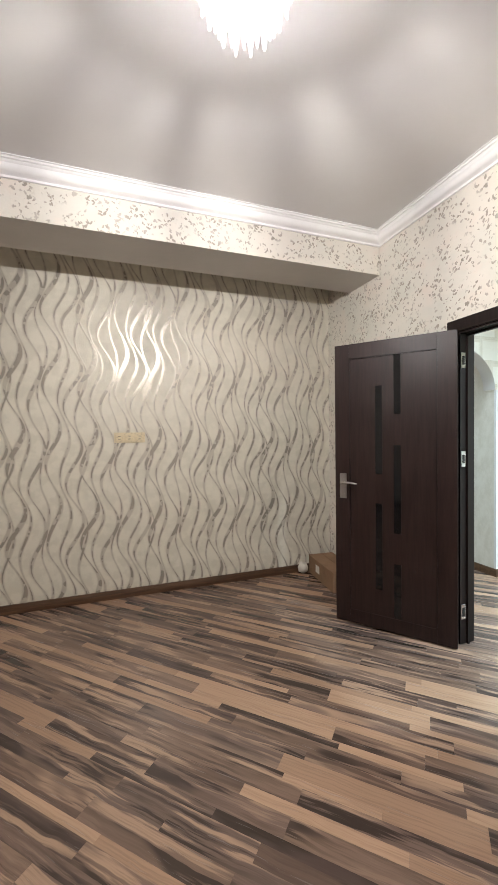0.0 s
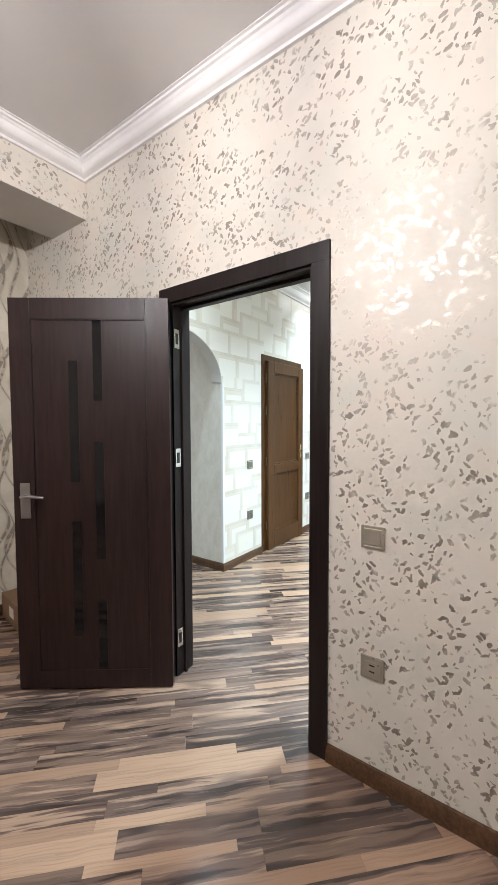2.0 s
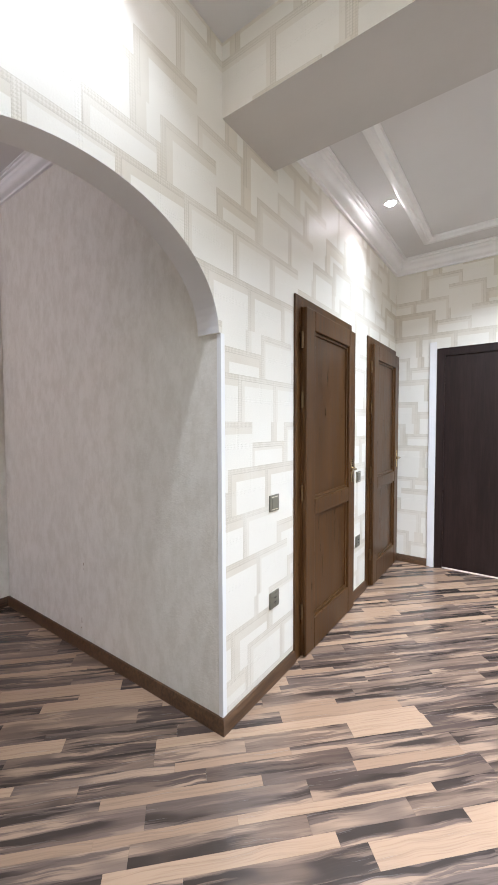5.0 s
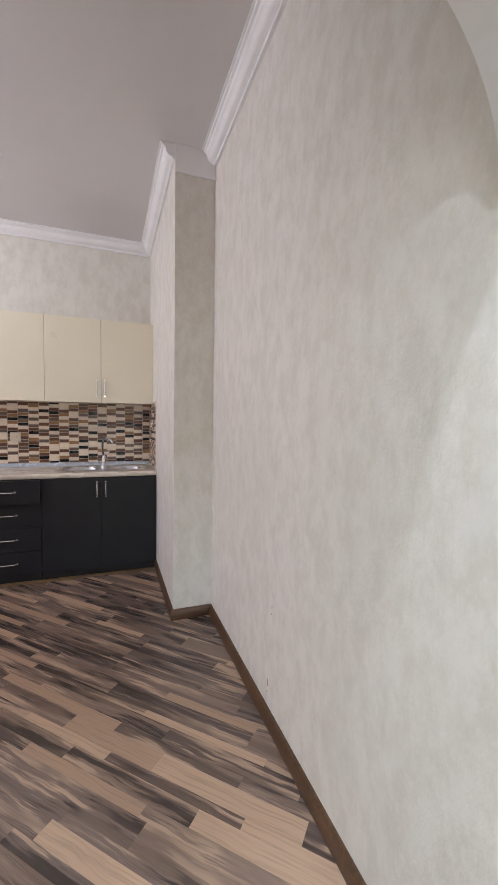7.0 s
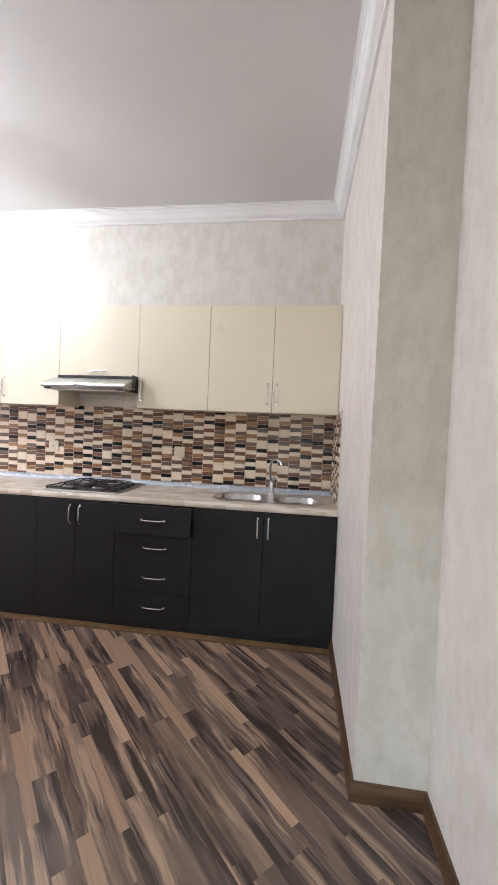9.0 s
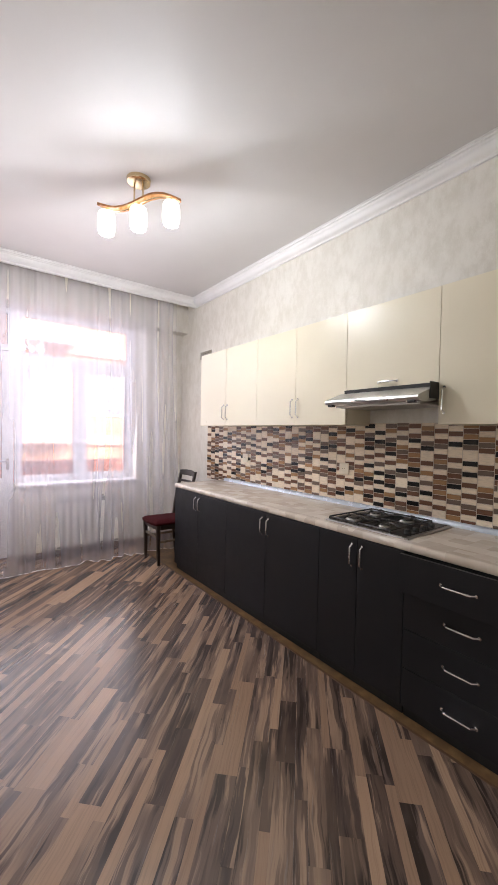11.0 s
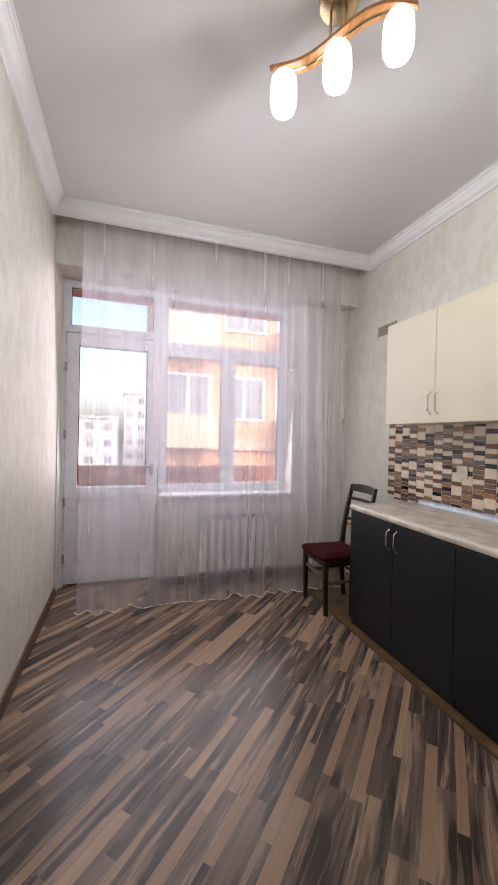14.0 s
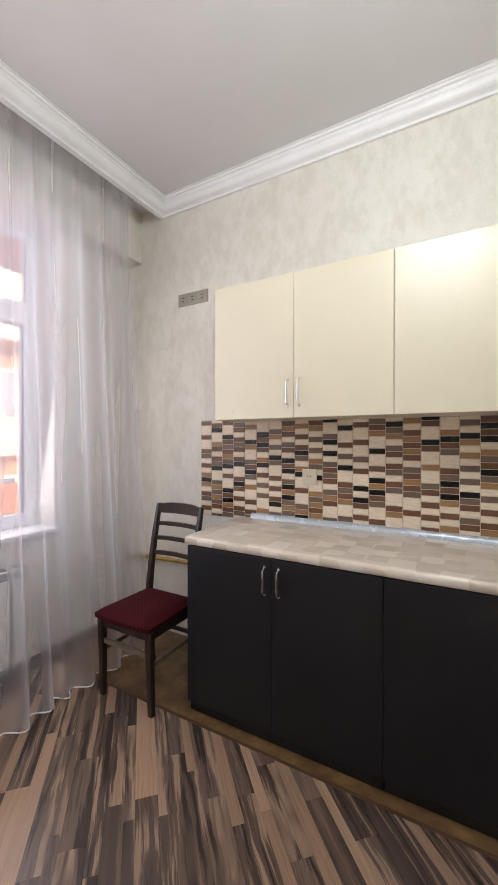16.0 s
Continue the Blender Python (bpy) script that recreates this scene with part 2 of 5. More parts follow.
def patch_paper():
    """Hall wallpaper: staggered pale rectangles, each with a plaited border on two sides."""
    g = Graph("rectangle_wallpaper")
    o = g.xyz()
    u = g.math("ADD", o[0], o[1])
    flat = g.vec(u, o[2], 0.0)
    W, H = 0.30, 0.215
    c = (0.66, 0.60, 0.50)
    relief = None
    # two sheets of rectangles; the second lies over the first with gaps
    for shift, rise, keep in ((0.0, 0.0, 1.1), (0.17, 0.115, 0.55)):
        zz = g.math("DIVIDE", g.math("ADD", o[2], rise), H)
        row = g.math("FLOOR", zz)
        uu = g.math("ADD", g.math("DIVIDE", g.math("ADD", u, shift), W), g.math("MULTIPLY", row, 0.37))
        col = g.math("FLOOR", uu)
        dice = g.tree.nodes.new("ShaderNodeTexWhiteNoise")
        g.put(dice.inputs["Vector"], g.vec(col, row, shift))
        pick = dice.outputs["Value"]
        x = g.math("MULTIPLY", g.math("FRACT", uu), W)
        y = g.math("MULTIPLY", g.math("SUBTRACT", 1.0, g.math("FRACT", zz)), H)
        near = g.math("MINIMUM", x, y)
        wide = g.math("MULTIPLY_ADD", pick, 0.05, 0.035)
        here = g.math("LESS_THAN", pick, keep)
        tint = g.ramp(pick, [(0.0, (0.71, 0.66, 0.57)), (0.35, (0.66, 0.60, 0.50)), (0.7, (0.69, 0.625, 0.52))], "CONSTANT")
        c = g.mix(here, c, tint)
        inner = g.step(near, wide, g.math("ADD", wide, 0.003))
        c = g.mix(g.math("MULTIPLY", here, inner), c, (0.775, 0.74, 0.665))
        braid = g.math("MULTIPLY", here, g.math("LESS_THAN", near, 0.024))
        a = g.math("SINE", g.math("MULTIPLY", g.math("ADD", u, o[2]), 300.0))
        b = g.math("SINE", g.math("MULTIPLY", g.math("SUBTRACT", u, o[2]), 300.0))
        plait = g.step(g.math("MULTIPLY", a, b), -0.15, 0.15)
        c = g.mix(g.math("MULTIPLY", braid, g.math("MULTIPLY_ADD", plait, 0.5, 0.05)), c, (0.52, 0.455, 0.355))
        for edge in (0.0245, 0.0005):
            line = g.math("MULTIPLY", here, g.math("LESS_THAN", g.math("ABSOLUTE", g.math("SUBTRACT", near, edge)), 0.0016))
            c = g.mix(g.math("MULTIPLY", line, 0.55), c, (0.46, 0.40, 0.31))
        bumpy = g.math("MULTIPLY", braid, plait)
        relief = bumpy if relief is None else g.math("ADD", relief, bumpy)
    c = g.mix(g.step(g.noise(2.6, flat), 0.35, 0.65, 0.0, 0.45), c, (0.745, 0.705, 0.62))
    return g.done(c, g.step(g.noise(40.0, flat), 0.3, 0.7, 0.38, 0.5), 0.0, g.math("ADD", relief, g.noise(150.0, flat)), 0.0015, 0.5)


def marble_top():
    g = Graph("stone_worktop")
    v = g.voronoi(11.0, None, "CHEBYCHEV", 0.35)
    cloud = g.noise(9.0, None, 6, 0.65)
    c = g.ramp(g.math("ADD", g.math("MULTIPLY", g.xyz(v["Color"])[0], 0.5), g.math("MULTIPLY", cloud, 0.5)),
               [(0.2, (0.52, 0.44, 0.36)), (0.5, (0.64, 0.56, 0.47)), (0.8, (0.74, 0.67, 0.58))])
    return g.done(c, 0.16, 0.0, g.noise(60.0), 0.0003, 0.2)


def glow(name, color, strength):
    m = bpy.data.materials.new(name)
    m.use_nodes = True
    b = m.node_tree.nodes["Principled BSDF"]
    b.inputs["Base Color"].default_value = (0.9, 0.9, 0.88, 1)
    b.inputs["Emission Color"].default_value = (*color, 1)
    b.inputs["Emission Strength"].default_value = strength
    return m


def clear_glass(name, tint=(1, 1, 1), gloss=0.07):
    m = bpy.data.materials.new(name)
    m.use_nodes = True
    t = m.node_tree
    t.nodes.remove(t.nodes["Principled BSDF"])
    a, b = t.nodes.new("ShaderNodeBsdfTransparent"), t.nodes.new("ShaderNodeBsdfGlossy")
    mixer = t.nodes.new("ShaderNodeMixShader")
    a.inputs[0].default_value = (*tint, 1)
    b.inputs["Roughness"].default_value = 0.03
    mixer.inputs[0].default_value = gloss
    t.links.new(a.outputs[0], mixer.inputs[1])
    t.links.new(b.outputs[0], mixer.inputs[2])
    t.links.new(mixer.outputs[0], t.nodes["Material Output"].inputs[0])
    return m


def sheer():
    g = Graph("sheer_voile")
    t = g.tree
    o = g.xyz()
    weave = g.noise(9.0, g.mapped((1, 1, 0.04)), 1)
    a = t.nodes.new("ShaderNodeBsdfTransparent")
    b = t.nodes.new("ShaderNodeBsdfTranslucent")
    d = t.nodes.new("ShaderNodeBsdfDiffuse")
    b.inputs[0].default_value = d.inputs[0].default_value = (0.90, 0.88, 0.97, 1)
    cloth, mixer = t.nodes.new("ShaderNodeMixShader"), t.nodes.new("ShaderNodeMixShader")
    cloth.inputs[0].default_value = 0.4
    t.links.new(b.outputs[0], cloth.inputs[1])
    t.links.new(d.outputs[0], cloth.inputs[2])
    t.links.new(g.step(weave, 0.3, 0.7, 0.26, 0.33), mixer.inputs[0])
    t.links.new(a.outputs[0], mixer.inputs[1])
    t.links.new(cloth.outputs[0], mixer.inputs[2])
    t.links.new(mixer.outputs[0], t.nodes["Material Output"].inputs[0])
    t.nodes.remove(g.bsdf)
    return g.mat


def seat_cloth():
    g = Graph("seat_cloth")
    v = g.voronoi(55.0, g.mapped((1, 1, 0.0), (0, 0, 45)), randomness=0.0)
    dots = g.step(v["Distance"], 0.16, 0.24, 1.0, 0.0)
    c = g.mix(dots, (0.045, 0.002, 0.004), (0.085, 0.010, 0.011))
    c = g.mix(g.step(g.noise(25.0), 0.4, 0.7, 0.0, 0.4), c, (0.05, 0.004, 0.008))
    return g.done(c, 0.9, 0.0, g.noise(400.0), 0.001, 0.5, specular=0.15)


def old_boards():
    g = Graph("old_ochre_floor")
    n = g.noise(7.0, None, 5, 0.65)
    c = g.ramp(n, [(0.3, (0.085, 0.042, 0.018)), (0.5, (0.16, 0.088, 0.036)), (0.7, (0.27, 0.165, 0.070))])
    return g.done(c, 0.4, 0.0, n, 0.001, 0.4)


PAPER_LEAF, PAPER_WAVE, PAPER_HALL, PAPER_KITCHEN = fleck_paper(), wave_paper(), patch_paper(), plaster_paper()
WHITE = plain("white_paint", (0.78, 0.77, 0.76), 0.45, vary=0.03, scale=2.0, bump=0.001, bump_scale=60.0)
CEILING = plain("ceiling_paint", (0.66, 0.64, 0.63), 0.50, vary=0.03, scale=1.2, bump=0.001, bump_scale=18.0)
# beam undersides and backs, a darker grey than the ceilings
SOFFIT = plain("soffit_grey", (0.52, 0.49, 0.46), 0.5, vary=0.04, scale=2.0, bump=0.001, bump_scale=40.0)
CORNICE = plain("cornice_plaster", (0.82, 0.81, 0.80), 0.4, vary=0.03, scale=5.0)
SKIRTING = wood("brown_skirting", (0.055, 0.026, 0.012), (0.125, 0.062, 0.030), 0.38, "x")
DARK_WOOD = wood("wenge_veneer", (0.013, 0.0062, 0.0054), (0.027, 0.0135, 0.0112), 0.42)
DARK_FRAME = wood("wenge_frame", (0.007, 0.0042, 0.004), (0.016, 0.0095, 0.0085), 0.40)
BROWN_DOOR = wood("walnut_varnish", (0.050, 0.021, 0.0066), (0.096, 0.042, 0.0135), 0.34)
BLACK_GLASS = plain("black_glass", (0.004, 0.004, 0.005), 0.06, vary=0.0)
STEEL = plain("brushed_steel", (0.56, 0.56, 0.56), 0.32, 1.0, 0.03, 4.0)
CHROME = plain("chrome", (0.75, 0.75, 0.76), 0.12, 1.0, 0.03, 20.0)
SATIN = plain("satin_metal", (0.42, 0.41, 0.39), 0.35, 1.0, 0.05, 20.0)
BLACK_IRON = plain("black_enamel_iron", (0.012, 0.012, 0.012), 0.35, 0.0, 0.2, 50.0)
GREIGE_PLASTIC = plain("greige_plastic", (0.36, 0.33, 0.27), 0.32, 0.35, 0.04, 20.0)
DARK_PLASTIC = plain("bronze_grey_plastic", (0.20, 0.185, 0.145), 0.32, 0.3, 0.04, 20.0)
CREAM_PLASTIC = plain("cream_plastic", (0.66, 0.58, 0.45), 0.35, 0.0, 0.04, 20.0)
GOLD_PLASTIC = plain("gold_plastic", (0.70, 0.60, 0.40), 0.3, 0.2, 0.04, 20.0)
DULL_BRASS = plain("dull_brass", (0.16, 0.10, 0.05), 0.4, 0.8, 0.1, 30.0)
DARK_SLOT = plain("dark_slot", (0.02, 0.018, 0.016), 0.5)
GOLD = plain("pale_gold_metal", (0.72, 0.56, 0.34), 0.22, 1.0, 0.05, 30.0)
ORANGE_WOOD = wood("honey_wood", (0.42, 0.17, 0.055), (0.56, 0.26, 0.10), 0.25, "x", coat=0.5)
CHARCOAL = plain("charcoal_laminate", (0.0125, 0.0125, 0.0145), 0.42, 0.0, 0.10, 3.0, 0.0004, 300.0)
TOE = plain("black_plinth", (0.008, 0.008, 0.009), 0.5)
CREAM_FRONT = plain("cream_lacquer", (0.77, 0.70, 0.54), 0.33, 0.0, 0.02, 1.5, 0.0003, 40.0)
GAP = plain("cabinet_gap", (0.03, 0.027, 0.022), 0.7)
for dull in (DARK_WOOD, DARK_FRAME, BROWN_DOOR, CHARCOAL):
    dull.node_tree.nodes["Principled BSDF"].inputs["Specular IOR Level"].default_value = 0.3
STONE = marble_top()
TRIM_PALE = plain("pale_trim", (0.50, 0.55, 0.61), 0.25, 0.2, 0.03)
GROUT = plain("tile_grout", (0.56, 0.47, 0.39), 0.8, 0.0, 0.06, 20.0)
TILES = [mosaic("cream_tile", (0.80, 0.67, 0.52)), mosaic("brown_tile", (0.165, 0.078, 0.046)), mosaic("taupe_tile", (0.17, 0.118, 0.088)),
         mosaic("black_tile", (0.009, 0.008, 0.008)), mosaic("tan_tile", (0.34, 0.185, 0.085))]
BOARD_ONE, BOARD_MANY = laminate("laminate_strip", False, 0.07), laminate("laminate_strip_joined", True, 0.07)
NARROW_ONE, NARROW_MANY = laminate("laminate_narrow_strip", False, 0.40), laminate("laminate_narrow_strip_joined", True, 0.40)
PVC = plain("white_pvc", (0.80, 0.80, 0.83), 0.28, 0.0, 0.02)
RADIATOR = plain("radiator_enamel", (0.80, 0.79, 0.76), 0.25, 0.0, 0.02)
LOUVRE = plain("louvre_grey", (0.22, 0.22, 0.22), 0.5)
CHAIR_WOOD = wood("dark_chair_wood", (0.014, 0.008, 0.006), (0.04, 0.022, 0.014), 0.35)
CHAIR_WORN = wood("worn_rail_wood", (0.10, 0.075, 0.055), (0.22, 0.17, 0.13), 0.45, "x")
SEAT = seat_cloth()
OLD_FLOOR = old_boards()
YELLOW_PIPE = plain("yellow_pipe_paint", (0.42, 0.25, 0.05), 0.35, 0.0, 0.12, 18.0)
CARD = plain("cardboard", (0.24, 0.145, 0.08), 0.8, 0.0, 0.1, 8.0)
PAPER = plain("paper_label", (0.7, 0.67, 0.6), 0.7)
SHEER = sheer()
PANE = clear_glass("window_glass")
SHADE = glow("lit_opal_glass", (0.93, 0.98, 1.0), KITCHEN_LAMP)
CRYSTAL_LIT = glow("lit_crystal", (1.0, 0.955, 0.91), ROOM_LAMP)
CRYSTAL = clear_glass("crystal_drop", (0.97, 0.97, 1.0), 0.25)
LED = glow("lit_led", (0.9, 0.97, 1.0), 30.0)
CONCRETE = plain("grey_concrete", (0.36, 0.34, 0.32), 0.8, 0.0, 0.1, 3.0)
PINK_RENDER = plain("salmon_render", (0.62, 0.27, 0.20), 0.8, 0.0, 0.08, 2.0)
ORANGE_RENDER = plain("orange_render", (0.60, 0.36, 0.24), 0.85, 0.0, 0.06, 1.0)
PEACH_RENDER = plain("peach_render", (0.64, 0.44, 0.36), 0.85, 0.0, 0.06, 1.0)
# air haze is mixed into this pale bluish grey; no volume is drawn
HAZED_RENDER = plain("far_hazed_render", (0.52, 0.53, 0.56), 0.85, 0.0, 0.06, 1.0)
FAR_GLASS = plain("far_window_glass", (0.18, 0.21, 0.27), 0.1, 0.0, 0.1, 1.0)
GROUND = plain("asphalt", (0.06, 0.06, 0.06), 0.85, 0.0, 0.15, 2.0)


# ---- mesh helpers ----
def box(bm, x0, x1, y0, y1, z0, z1, bevel=0.0, m=None):
    r = bmesh.ops.create_cube(bm, size=1.0)
    vs = r["verts"]
    for v in vs:
        v.co = Vector((x0 + (v.co.x + 0.5) * (x1 - x0), y0 + (v.co.y + 0.5) * (y1 - y0), z0 + (v.co.z + 0.5) * (z1 - z0)))
    if bevel:
        es = list({e for v in vs for e in v.link_edges})
        r = bmesh.ops.bevel(bm, geom=es, offset=bevel, segments=2, profile=0.5, affect="EDGES")
        vs = list({v for f in r["faces"] for v in f.verts} | {v for v in vs if v.is_valid})
    if m is not None:
        bmesh.ops.transform(bm, matrix=m, verts=vs)
    return bm


def block(*sizes, bevel=0.0, m=None):
    return box(bmesh.new(), *sizes, bevel=bevel, m=m)


def cone(bm, p, q, r0, r1=None, seg=20):
    p, q = Vector(p), Vector(q)
    m = Matrix.Translation((p + q) / 2) @ (q - p).to_track_quat("Z", "Y").to_matrix().to_4x4()
    bmesh.ops.create_cone(bm, cap_ends=True, segments=seg, radius1=r0, radius2=r0 if r1 is None else r1, depth=(q - p).length, matrix=m)
    return bm


def tube(bm, points, r, seg=10):
    """A round tube along points, with closed ends."""
    pts = [Vector(p) for p in points]
    rings = []
    side = None
    for k, p in enumerate(pts):
        way = (pts[min(k + 1, len(pts) - 1)] - pts[max(k - 1, 0)]).normalized()
        if side is None:
            side = way.orthogonal().normalized()
        side = (side - way * side.dot(way)).normalized()
        up = way.cross(side)
        rr = r[k] if isinstance(r, (list, tuple)) else r
        rings.append([bm.verts.new(p + rr * (math.cos(a) * side + math.sin(a) * up)) for a in (2 * math.pi * j / seg for j in range(seg))])
    for a, b in zip(rings, rings[1:]):
        for j in range(seg):
            bm.faces.new((a[j], a[(j + 1) % seg], b[(j + 1) % seg], b[j]))
    bm.faces.new(rings[0][::-1])
    bm.faces.new(rings[-1])
    return bm


def prism(bm, outline, axis, a, b):
    """A straight prism: the outline (two coordinates) pushed along an axis from a to b."""
    def at(u, v, w):
        return {"x": (w, u, v), "y": (u, w, v), "z": (u, v, w)}[axis]
    lo, hi = [bm.verts.new(at(u, v, a)) for u, v in outline], [bm.verts.new(at(u, v, b)) for u, v in outline]
    bm.faces.new(lo[::-1])
    bm.faces.new(hi)
    n = len(outline)
    for k in range(n):
        bm.faces.new((lo[k], lo[(k + 1) % n], hi[(k + 1) % n], hi[k]))
    bmesh.ops.recalc_face_normals(bm, faces=bm.faces)
    return bm


def finish(name, bm, material, smooth=False):
    bmesh.ops.recalc_face_normals(bm, faces=bm.faces)
    me = bpy.data.meshes.new(name)
    bm.to_mesh(me)
    bm.free()
    for m in material if isinstance(material, (list, tuple)) else (material,):
        me.materials.append(m)
    if smooth:
        me.shade_smooth()
        me.set_sharp_from_angle(angle=radians(40))
    return new(name, me)


def part(name, bm, material, parent, label="", smooth=False):
    ob = finish(name, bm, material, smooth)
    ob.parent = parent
    return tagged(ob, label)


def thing(name, label, category, m=None, group="", kind=""):
    ob = tagged(new(name), label, category, group, kind)
    ob.matrix_basis = m if m is not None else Matrix.Identity(4)
    ob.empty_display_size = 0.1
    return ob


def structure(name, bm, material, label="", category="", smooth=False):
    return tagged(finish(name, bm, material, smooth), label, category, "", "structure")


def wall(name, boxes, papers, label):
    """Boxes as one wall. papers: {'+x': material, ..., '': material of the other faces}."""
    bm = bmesh.new()
    for b in boxes:
        box(bm, *b)
    keys = list(papers)
    dirs = {"+x": (1, 0, 0), "-x": (-1, 0, 0), "+y": (0, 1, 0), "-y": (0, -1, 0), "+z": (0, 0, 1), "-z": (0, 0, -1)}
    bm.normal_update()
    for f in bm.faces:
        f.material_index = keys.index("")
        for k, key in enumerate(keys):
            if key and f.normal.dot(Vector(dirs[key])) > 0.9:
                f.material_index = k
    return structure(name, bm, [papers[k] for k in keys], label, "wall")


# ---- the shell ----
ROOM_TOP, HALL_TOP, KITCHEN_TOP = 2.987, 2.97, 3.085
EAST = 2.547          # room's door wall, room side
EAST_BACK = 2.667
ARCH_Y0, ARCH_Y1 = 3.18, 3.30
FEATURE_Y, NEAR_Y = 3.99, 4.116
SIDE_X, COLUMN_X, COLUMN_Y = 3.852, 3.59, 5.315
BACK_Y = 6.875
WIN_X = -1.5

structure("floor", block(-2.3, 6.8, -1.8, 7.1, -0.2, -0.008), CONCRETE, "concrete slab under the laminate boards", "floor")

wall("wall_room_east", [(EAST, EAST_BACK, -1.6, 1.612, 0, 3.2), (EAST, EAST_BACK, 2.447, ARCH_Y1, 0, 3.2), (EAST, EAST_BACK, 1.612, 2.447, 2.022, 3.2)],
     {"-x": PAPER_LEAF, "+x": PAPER_HALL, "": WHITE}, "cream wallpapered wall with sprays of metallic leaves")
wall("wall_room_niche", [(EAST, EAST_BACK, ARCH_Y1, FEATURE_Y, 0, 3.2)], {"-x": PAPER_LEAF, "": PAPER_KITCHEN}, "cream leaf wallpaper beside the wavy feature wall")
wall("wall_room_north", [(-2.3, EAST_BACK, FEATURE_Y, NEAR_Y, 0, 3.2)], {"-y": PAPER_WAVE, "+y": PAPER_KITCHEN, "": PAPER_KITCHEN},
     "feature wall papered with wavy taupe foil strands")
wall("wall_room_west", [(-2.3, -2.18, -1.6, FEATURE_Y, 0, 3.2)], {"": PAPER_LEAF}, "plain cream wallpapered wall")
wall("wall_room_south", [(-2.3, EAST, -1.72, -1.6, 0, 3.2)], {"": PAPER_LEAF}, "plain cream wallpapered wall")
wall("beam_room", [(-2.18, EAST, 3.2, 3.612, 2.67, ROOM_TOP)], {"-y": PAPER_LEAF, "": SOFFIT}, "dropped beam papered with leaves, grey soffit")
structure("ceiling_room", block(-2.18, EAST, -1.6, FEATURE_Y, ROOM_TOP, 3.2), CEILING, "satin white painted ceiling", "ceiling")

# arch between hall and kitchen
arch = bmesh.new()
MID, HALF, RISE, SPRING = (EAST_BACK + SIDE_X) / 2, (SIDE_X - EAST_BACK) / 2 - 0.014, 0.405, 1.767
curve_pts = [(MID - HALF * math.cos(a), SPRING + RISE * math.sin(a)) for a in (math.pi * k / 48 for k in range(49))]
for (xa, za), (xb, zb) in zip(curve_pts, curve_pts[1:]):
    v = [arch.verts.new(c) for c in ((xa, ARCH_Y0, za), (xb, ARCH_Y0, zb), (xb, ARCH_Y0, 3.2), (xa, ARCH_Y0, 3.2),
                                     (xa, ARCH_Y1, za), (xb, ARCH_Y1, zb), (xb, ARCH_Y1, 3.2), (xa, ARCH_Y1, 3.2))]
    arch.faces.new(v[0:4])
    arch.faces.new(v[7:3:-1]).material_index = 1
    arch.faces.new((v[1], v[0], v[4], v[5])).material_index = 2
bmesh.ops.remove_doubles(arch, verts=arch.verts, dist=1e-5)
box(arch, SIDE_X - 0.014, SIDE_X, ARCH_Y0, ARCH_Y1, SPRING, 3.2)
box(arch, EAST_BACK, EAST_BACK + 0.014, ARCH_Y0, ARCH_Y1, SPRING, 3.2)
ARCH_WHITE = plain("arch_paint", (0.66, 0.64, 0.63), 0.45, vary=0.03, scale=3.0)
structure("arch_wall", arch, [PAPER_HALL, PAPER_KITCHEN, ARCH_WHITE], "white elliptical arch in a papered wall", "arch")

D1, D2 = (4.489, 5.352), (5.719, 6.562)
DOOR_TOP = 2.112
wall("wall_hall_north", [(SIDE_X, D1[0], ARCH_Y0, ARCH_Y1, 0, 3.2), (D1[1], D2[0], ARCH_Y0, ARCH_Y1, 0, 3.2), (D2[1], 6.72, ARCH_Y0, ARCH_Y1, 0, 3.2),
                         (D1[0], D1[1], ARCH_Y0, ARCH_Y1, DOOR_TOP, 3.2), (D2[0], D2[1], ARCH_Y0, ARCH_Y1, DOOR_TOP, 3.2)],
     {"-x": PAPER_KITCHEN, "": PAPER_HALL}, "hall wall papered with pale overlapping rectangles")
wall("wall_hall_east", [(6.59, 6.72, 2.80, ARCH_Y0, 0, 3.2), (6.59, 6.72, -0.6, 1.92, 0, 3.2), (6.59, 6.72, 1.92, 2.80, 2.1, 3.2)], {"": PAPER_HALL},
     "hall end wall papered with pale rectangles")
wall("wall_hall_south", [(EAST_BACK, 6.72, -0.72, -0.6, 0, 3.2)], {"": PAPER_HALL}, "plain hall wall closing the corridor")
wall("beam_hall", [(3.872, 4.283, -0.6, ARCH_Y0, 2.665, 3.2)], {"-x": PAPER_HALL, "": SOFFIT}, "grey beam across the hall ceiling")
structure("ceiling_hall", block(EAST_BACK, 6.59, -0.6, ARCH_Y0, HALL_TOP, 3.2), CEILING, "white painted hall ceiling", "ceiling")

wall("wall_kitchen_east", [(SIDE_X, SIDE_X + 0.12, ARCH_Y1, BACK_Y, 0, 3.2)], {"": PAPER_KITCHEN}, "greige textured kitchen wallpaper")
wall("column_kitchen", [(COLUMN_X, SIDE_X, COLUMN_Y, BACK_Y, 0, KITCHEN_TOP)], {"": PAPER_KITCHEN}, "papered column at the worktop's end")
wall("wall_kitchen_north", [(-1.8, SIDE_X + 0.12, BACK_Y, BACK_Y + 0.15, -0.008, 3.2)], {"": PAPER_KITCHEN}, "greige textured kitchen wallpaper")
